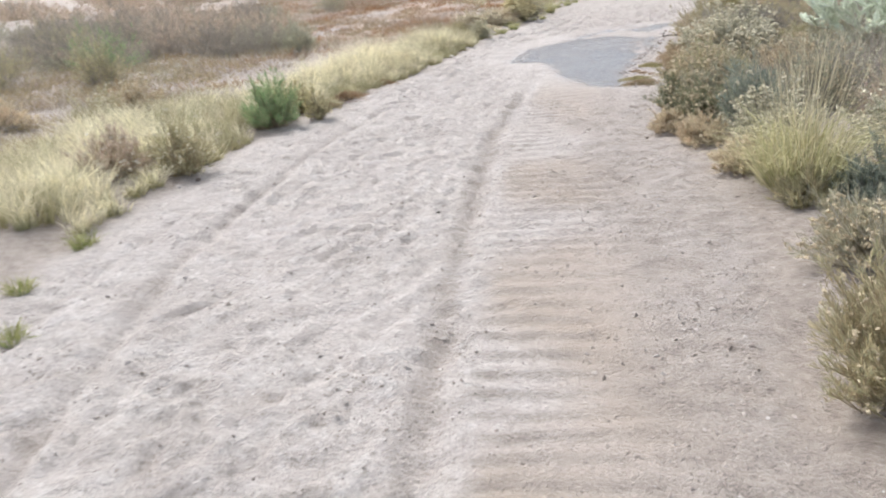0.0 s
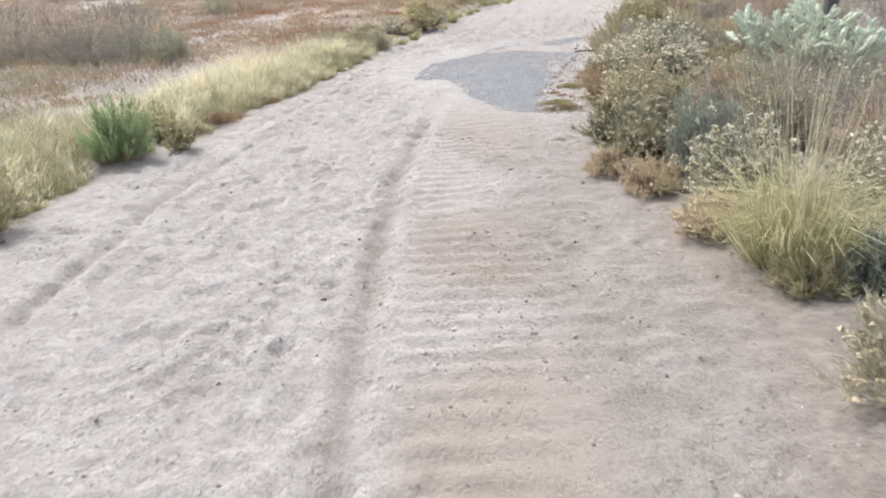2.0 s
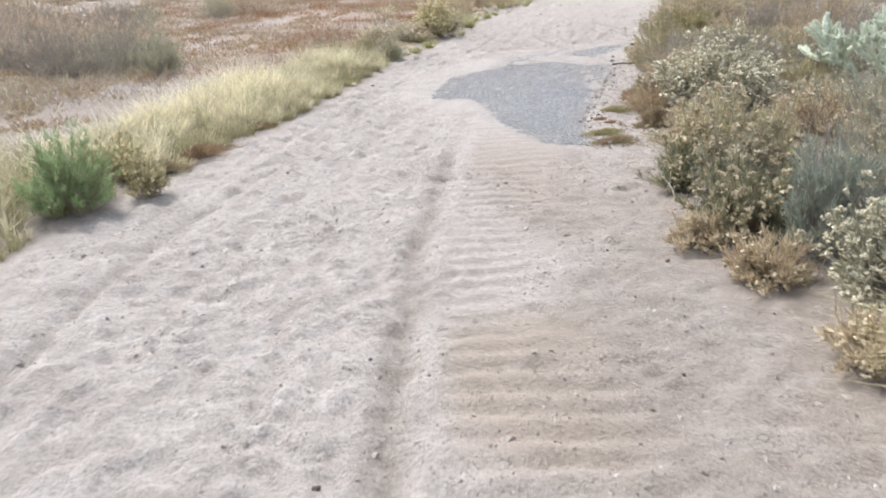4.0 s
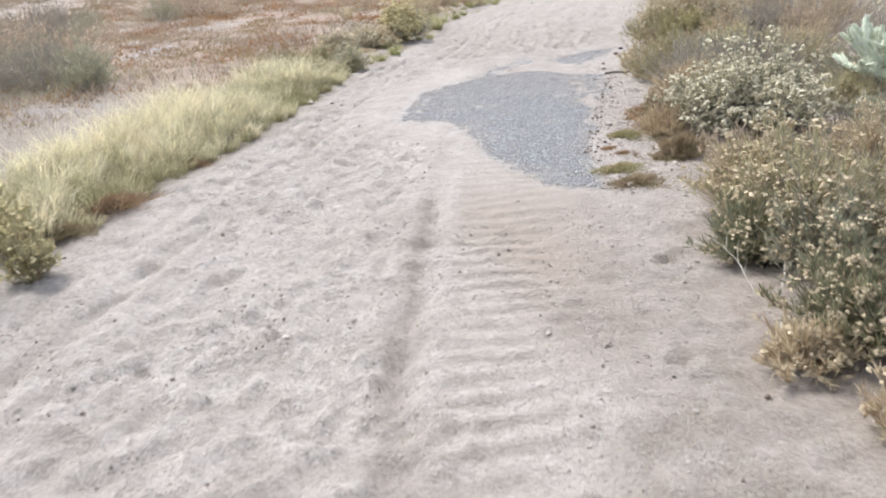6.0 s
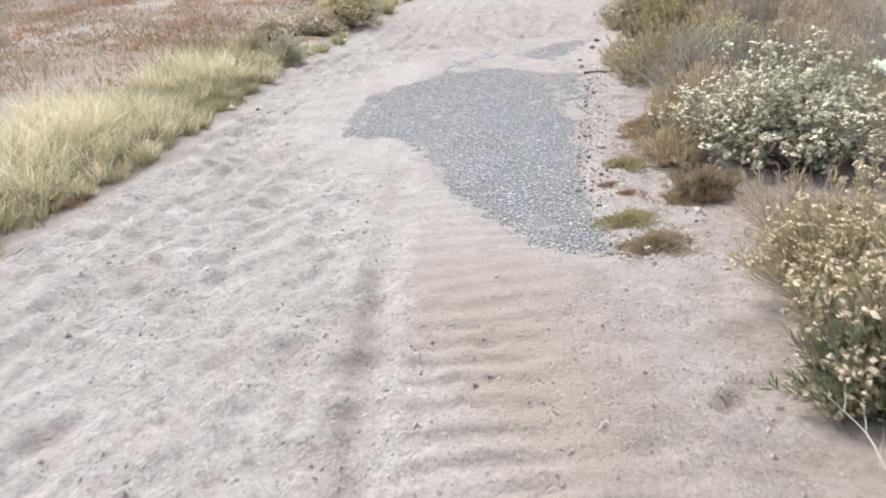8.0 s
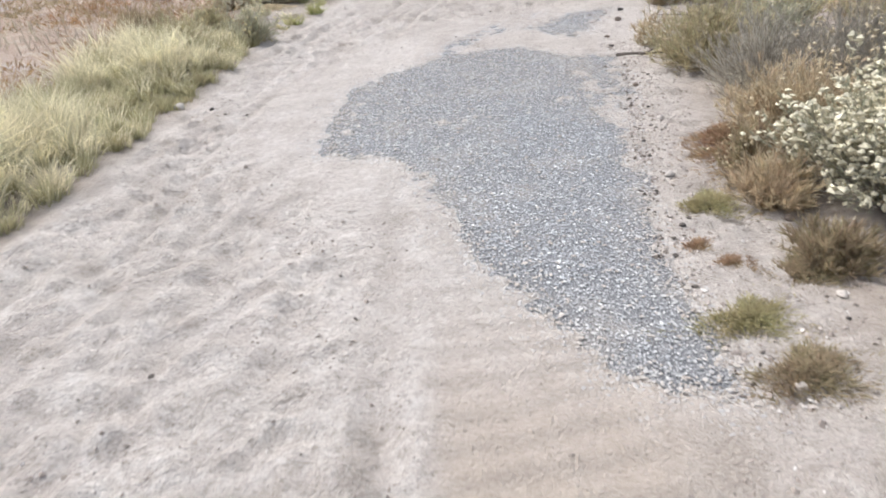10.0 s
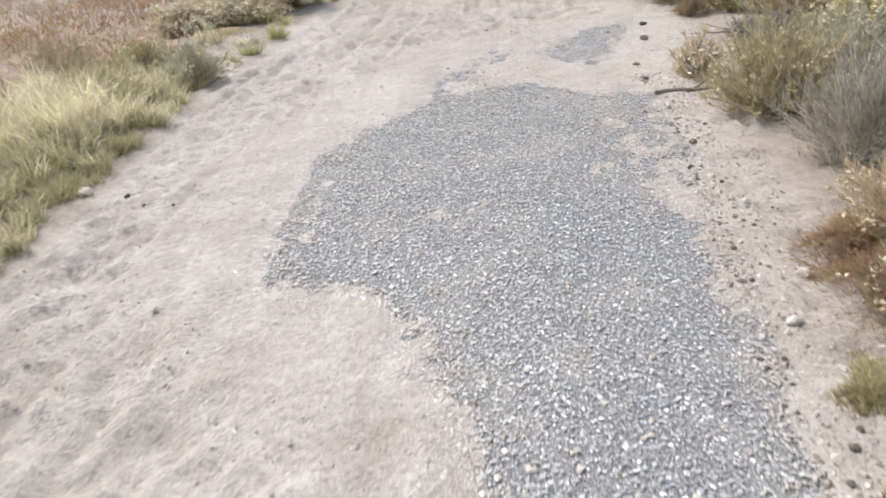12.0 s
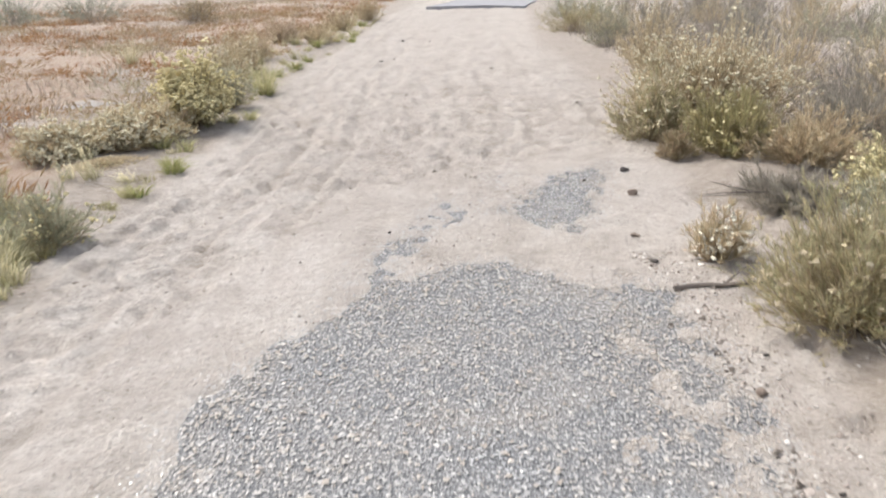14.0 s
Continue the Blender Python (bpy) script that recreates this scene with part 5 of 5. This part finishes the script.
dark, brown, pale = "dark loose stone on sand", "brown loose stone on sand", "pale loose stone on sand"
for k, (x_, y_, r_) in enumerate(((0.62, 12.93, 0.035), (0.71, 12.75, 0.02), (0.85, 12.72, 0.02), (-0.01, 4.92, 0.028), (1.10, 10.09, 0.011), (1.10, 9.74, 0.012), (4.84, 15.12, 0.06),
                                  (3.96, 13.53, 0.035), (2.60, 10.05, 0.03), (2.66, 10.1, 0.022), (2.50, 9.95, 0.02), (2.70, 10.46, 0.02), (2.42, 9.80, 0.025), (2.36, 9.55, 0.022),
                                  (2.30, 9.30, 0.02), (3.60, 15.75, 0.03), (2.94, 15.7, 0.022), (2.87, 14.57, 0.02), (4.47, 15.07, 0.028), (3.0, 11.15, 0.02), (3.2, 11.3, 0.02), (2.75, 9.2, 0.018),
                                  (5.2, 22.2, 0.05), (5.55, 22.6, 0.05), (6.5, 25.0, 0.05), (6.9, 24.6, 0.04), (6.3, 20.6, 0.035), (3.6, 12.9, 0.025), (3.75, 12.5, 0.02), (1.5, 6.6, 0.015), (0.2, 5.7, 0.016),
                                  (1.15, 5.1, 0.015), (0.9, 4.6, 0.014), (1.35, 5.3, 0.016), (0.4, 9.6, 0.018), (2.9, 10.9, 0.022), (3.35, 11.75, 0.02), (5.9, 17.6, 0.03), (4.5, 19.0, 0.03))):
    stone(x_, y_, r_ * 0.62, DARKS, dark, k)
for k, (x_, y_, r_) in enumerate(((4.54, 14.58, 0.052), (3.1, 10.0, 0.03), (2.88, 9.55, 0.025), (3.3, 10.1, 0.03), (3.55, 12.3, 0.03), (4.1, 13.9, 0.03), (1.75, 6.4, 0.02), (-1.9, 6.2, 0.03))):
    stone(x_, y_, r_ * 0.8, BROWNS, brown, k)
for k, (x_, y_, r_) in enumerate(((2.86, 10.62, 0.032), (2.30, 8.87, 0.032), (1.18, 7.08, 0.016), (1.47, 6.37, 0.016), (1.01, 4.23, 0.014), (1.16, 3.15, 0.015), (0.86, 4.35, 0.012), (3.12, 10.9, 0.035),
                                  (2.85, 9.35, 0.03), (3.3, 11.5, 0.025), (0.40, 13.1, 0.05), (2.55, 8.6, 0.018), (4.15, 13.2, 0.02), (-2.0, 6.0, 0.03), (1.7, 5.0, 0.014))):
    stone(x_, y_, r_, PALES, pale, k)


def asphalt_crumbs():
    """Dark broken bits along the right rim of the old asphalt."""
    n = 140
    y = rng.uniform(8.9, 13.2, n)
    x = np.interp(y, RIM_Y, RIM_X) + rng.normal(0.015, 0.03, n)
    keep = vnoise(x, y, 0.22, 97) > -0.1
    x, y = x[keep], y[keep]
    r = rng.gamma(3, 0.0028, len(x)).clip(0.004, 0.017)
    z = np.maximum(ground_at(x, y), np.where(inside(x, y, SLAB) > 0, 0.0, -1.0)) + r * 0.25
    V, F = lumps(np.stack([x, y, z], 1), r, 0.7)
    tagged(new("asphalt_crumbs", to_mesh("asphalt_crumbs", V, F, DARK_STONE)), "dark asphalt crumbs broken off along the rim", "rubble", kind="stuff")


asphalt_crumbs()


def loose_grit():
    n = 42000
    y = rng.uniform(1.3, 24, n)
    lo, hi = np.interp(y, LEFT_Y, LEFT_X), np.interp(y, RIGHT_Y, RIGHT_X)
    x = lo + (hi + 0.3 - lo) * rng.random(n) ** 0.75
    keep = (bare(x, y) < 0.02) & (vnoise(x, y, 0.5, 95) + rng.normal(0, 0.4, n) > 0.0)
    x, y = x[keep], y[keep]
    r = rng.gamma(3, 0.0012, len(x)).clip(0.0018, 0.011)
    # chips that have rolled off the asphalt
    m = 1700
    w = rng.random(m)
    ey = 8.7 + 5 * w
    ex = np.interp(ey, RIM_Y, RIM_X) + rng.exponential(0.18, m)
    x, y, r = np.append(x, ex), np.append(y, ey), np.append(r, rng.gamma(5, 0.0013, m).clip(0.003, 0.013))
    V, F = lumps(np.stack([x, y, ground_at(x, y) + r * 0.2], 1), r, 0.7)
    tagged(new("loose_grit", to_mesh("loose_grit", V, F, PEBBLE)), "loose grit and small pebbles strewn over sand", "gravel", kind="stuff")


loose_grit()


def sand_clods():
    """Crumbs of caked sand thrown up along the groove, in the prints and over the right lane."""
    n = 40000
    y = 1.6 + 15 * rng.random(n) ** 1.3
    lo, hi = np.interp(y, LEFT_Y, LEFT_X), np.interp(y, RIGHT_Y, RIGHT_X)
    x = lo + 0.15 + (hi - lo) * rng.random(n)
    s = x - np.interp(y, GROOVE_Y, GROOVE_X)
    want = 0.35 + 0.65 * np.exp(-(s / 0.12) ** 2) + 0.5 * smooth(0.3, 0.7, s) * (1 - smooth(9, 11, y))
    keep = (inside(x, y, SLAB) < -0.1) & (vnoise(x, y, 0.35, 98) + rng.normal(0, 0.45, n) > 0.75 - want)
    x, y = x[keep], y[keep]
    r = rng.gamma(3.0, 0.0015, len(x)).clip(0.0025, 0.013)
    V, F = lumps(np.stack([x, y, ground_at(x, y) + r * 0.15], 1), r, 0.65, 0.35)
    m = pebble_material("caked_sand", [(0.0, (0.27, 0.23, 0.20)), (0.35, (0.35, 0.305, 0.27)), (0.8, (0.43, 0.385, 0.345)), (1.0, (0.50, 0.46, 0.42))], 0.1)
    tagged(new("sand_clods", to_mesh("sand_clods", V, F, m)), "small clods of caked sand strewn over the track", "sand", kind="stuff")


sand_clods()


def blown_sand():
    """Grains and flakes of sand left lying on the bare asphalt, thickest near its sandy edges."""
    n = 60000
    x, y = rng.uniform(1.2, 4.9, n), rng.uniform(8.8, 15.5, n)
    b = bare(x, y)
    keep = (b > -0.03) & (rng.random(n) < np.exp(-np.maximum(b, 0) / 0.06) + 0.07 + 0.16 * smooth(11.2, 13.2, y))
    x, y = x[keep], y[keep]
    r = rng.gamma(5, 0.0012, len(x)).clip(0.003, 0.012)
    V, F = lumps(np.stack([x, y, np.full(len(x), 0.0085)], 1), r, 0.3, 0.3)
    m = pebble_material("blown_sand", [(0.0, (0.34, 0.30, 0.265)), (0.5, (0.42, 0.38, 0.34)), (1.0, (0.52, 0.48, 0.44))], 0.1)
    tagged(new("blown_sand", to_mesh("blown_sand", V, F, m)), "sand blown thinly over the bare asphalt", "sand", kind="stuff")


blown_sand()


# low brush round the foot of the cactus
shrub(4.45, 9.20, 0.44, 0.36, "sage", "low grey-green brush at the foot of a cactus", "cream", STEM_GREY, 150, heads=0.2)
shrub(4.80, 10.25, 0.42, 0.38, "olive", "low olive brush behind a flowering dome", "tan", STEM_TAN, 140, heads=0.2)
shrub(5.45, 10.85, 0.52, 0.46, "sage", "grey-green brush between cactus and sagebrush", "tan", STEM_GREY, 150, heads=0.15)
shrub(6.20, 11.60, 0.55, 0.52, "mauve", "grey-mauve dry brush among other brush", None, STEM_GREY, 140)
shrub(2.54, 7.22, 0.30, 0.44, "sage", "grey-green rabbitbrush leaning over the sand", "tan", STEM_GREY, 180, heads=0.45, apart=60)
shrub(2.36, 7.55, 0.24, 0.30, "deep", "dark low foliage at the foot of rabbitbrush", "tan", STEM_GREY, 150, heads=0.15)
shrub(2.82, 8.45, 0.22, 0.32, "pink", "dry pinkish brush with tan heads by the sand", "tan", STEM_TAN, 120, heads=0.4)

# verge growth along the far stretch of the field
shrub(0.98, 17.45, 0.36, 0.32, "tan", "low brown plant with faded pale flowers", "cream", STEM_TAN, 180, heads=0.5, head=0.022)
shrub(1.78, 18.05, 0.34, 0.34, "tan", "low brown plant with faded pale flowers", "cream", STEM_TAN, 150, heads=0.35)
shrub(2.55, 19.45, 0.32, 0.52, "sage", "grey-green bush with cream flower heads on the verge", "cream", STEM_TAN, 140, heads=0.35)
shrub(2.72, 20.75, 0.36, 0.55, "tan", "straw-coloured bush with pale flowers on the verge", "cream", STEM_TAN, 130, heads=0.4)
shrub(3.45, 23.3, 0.42, 0.46, "tan", "dry straw bush on the verge of a rusty field", "tan", STEM_TAN, 120, heads=0.3)
shrub(4.35, 25.8, 0.50, 0.55, "pink", "faded brown bush on the verge of a rusty field", "tan", STEM_TAN, 120, heads=0.2)
shrub(0.38, 14.75, 0.32, 0.34, "olive", "olive bush in the verge grass", "tan", STEM_TAN, 130, heads=0.15)
shrub(0.10, 15.35, 0.34, 0.34, "brown", "brown dry bush in the verge grass", None, STEM_TAN, 120)
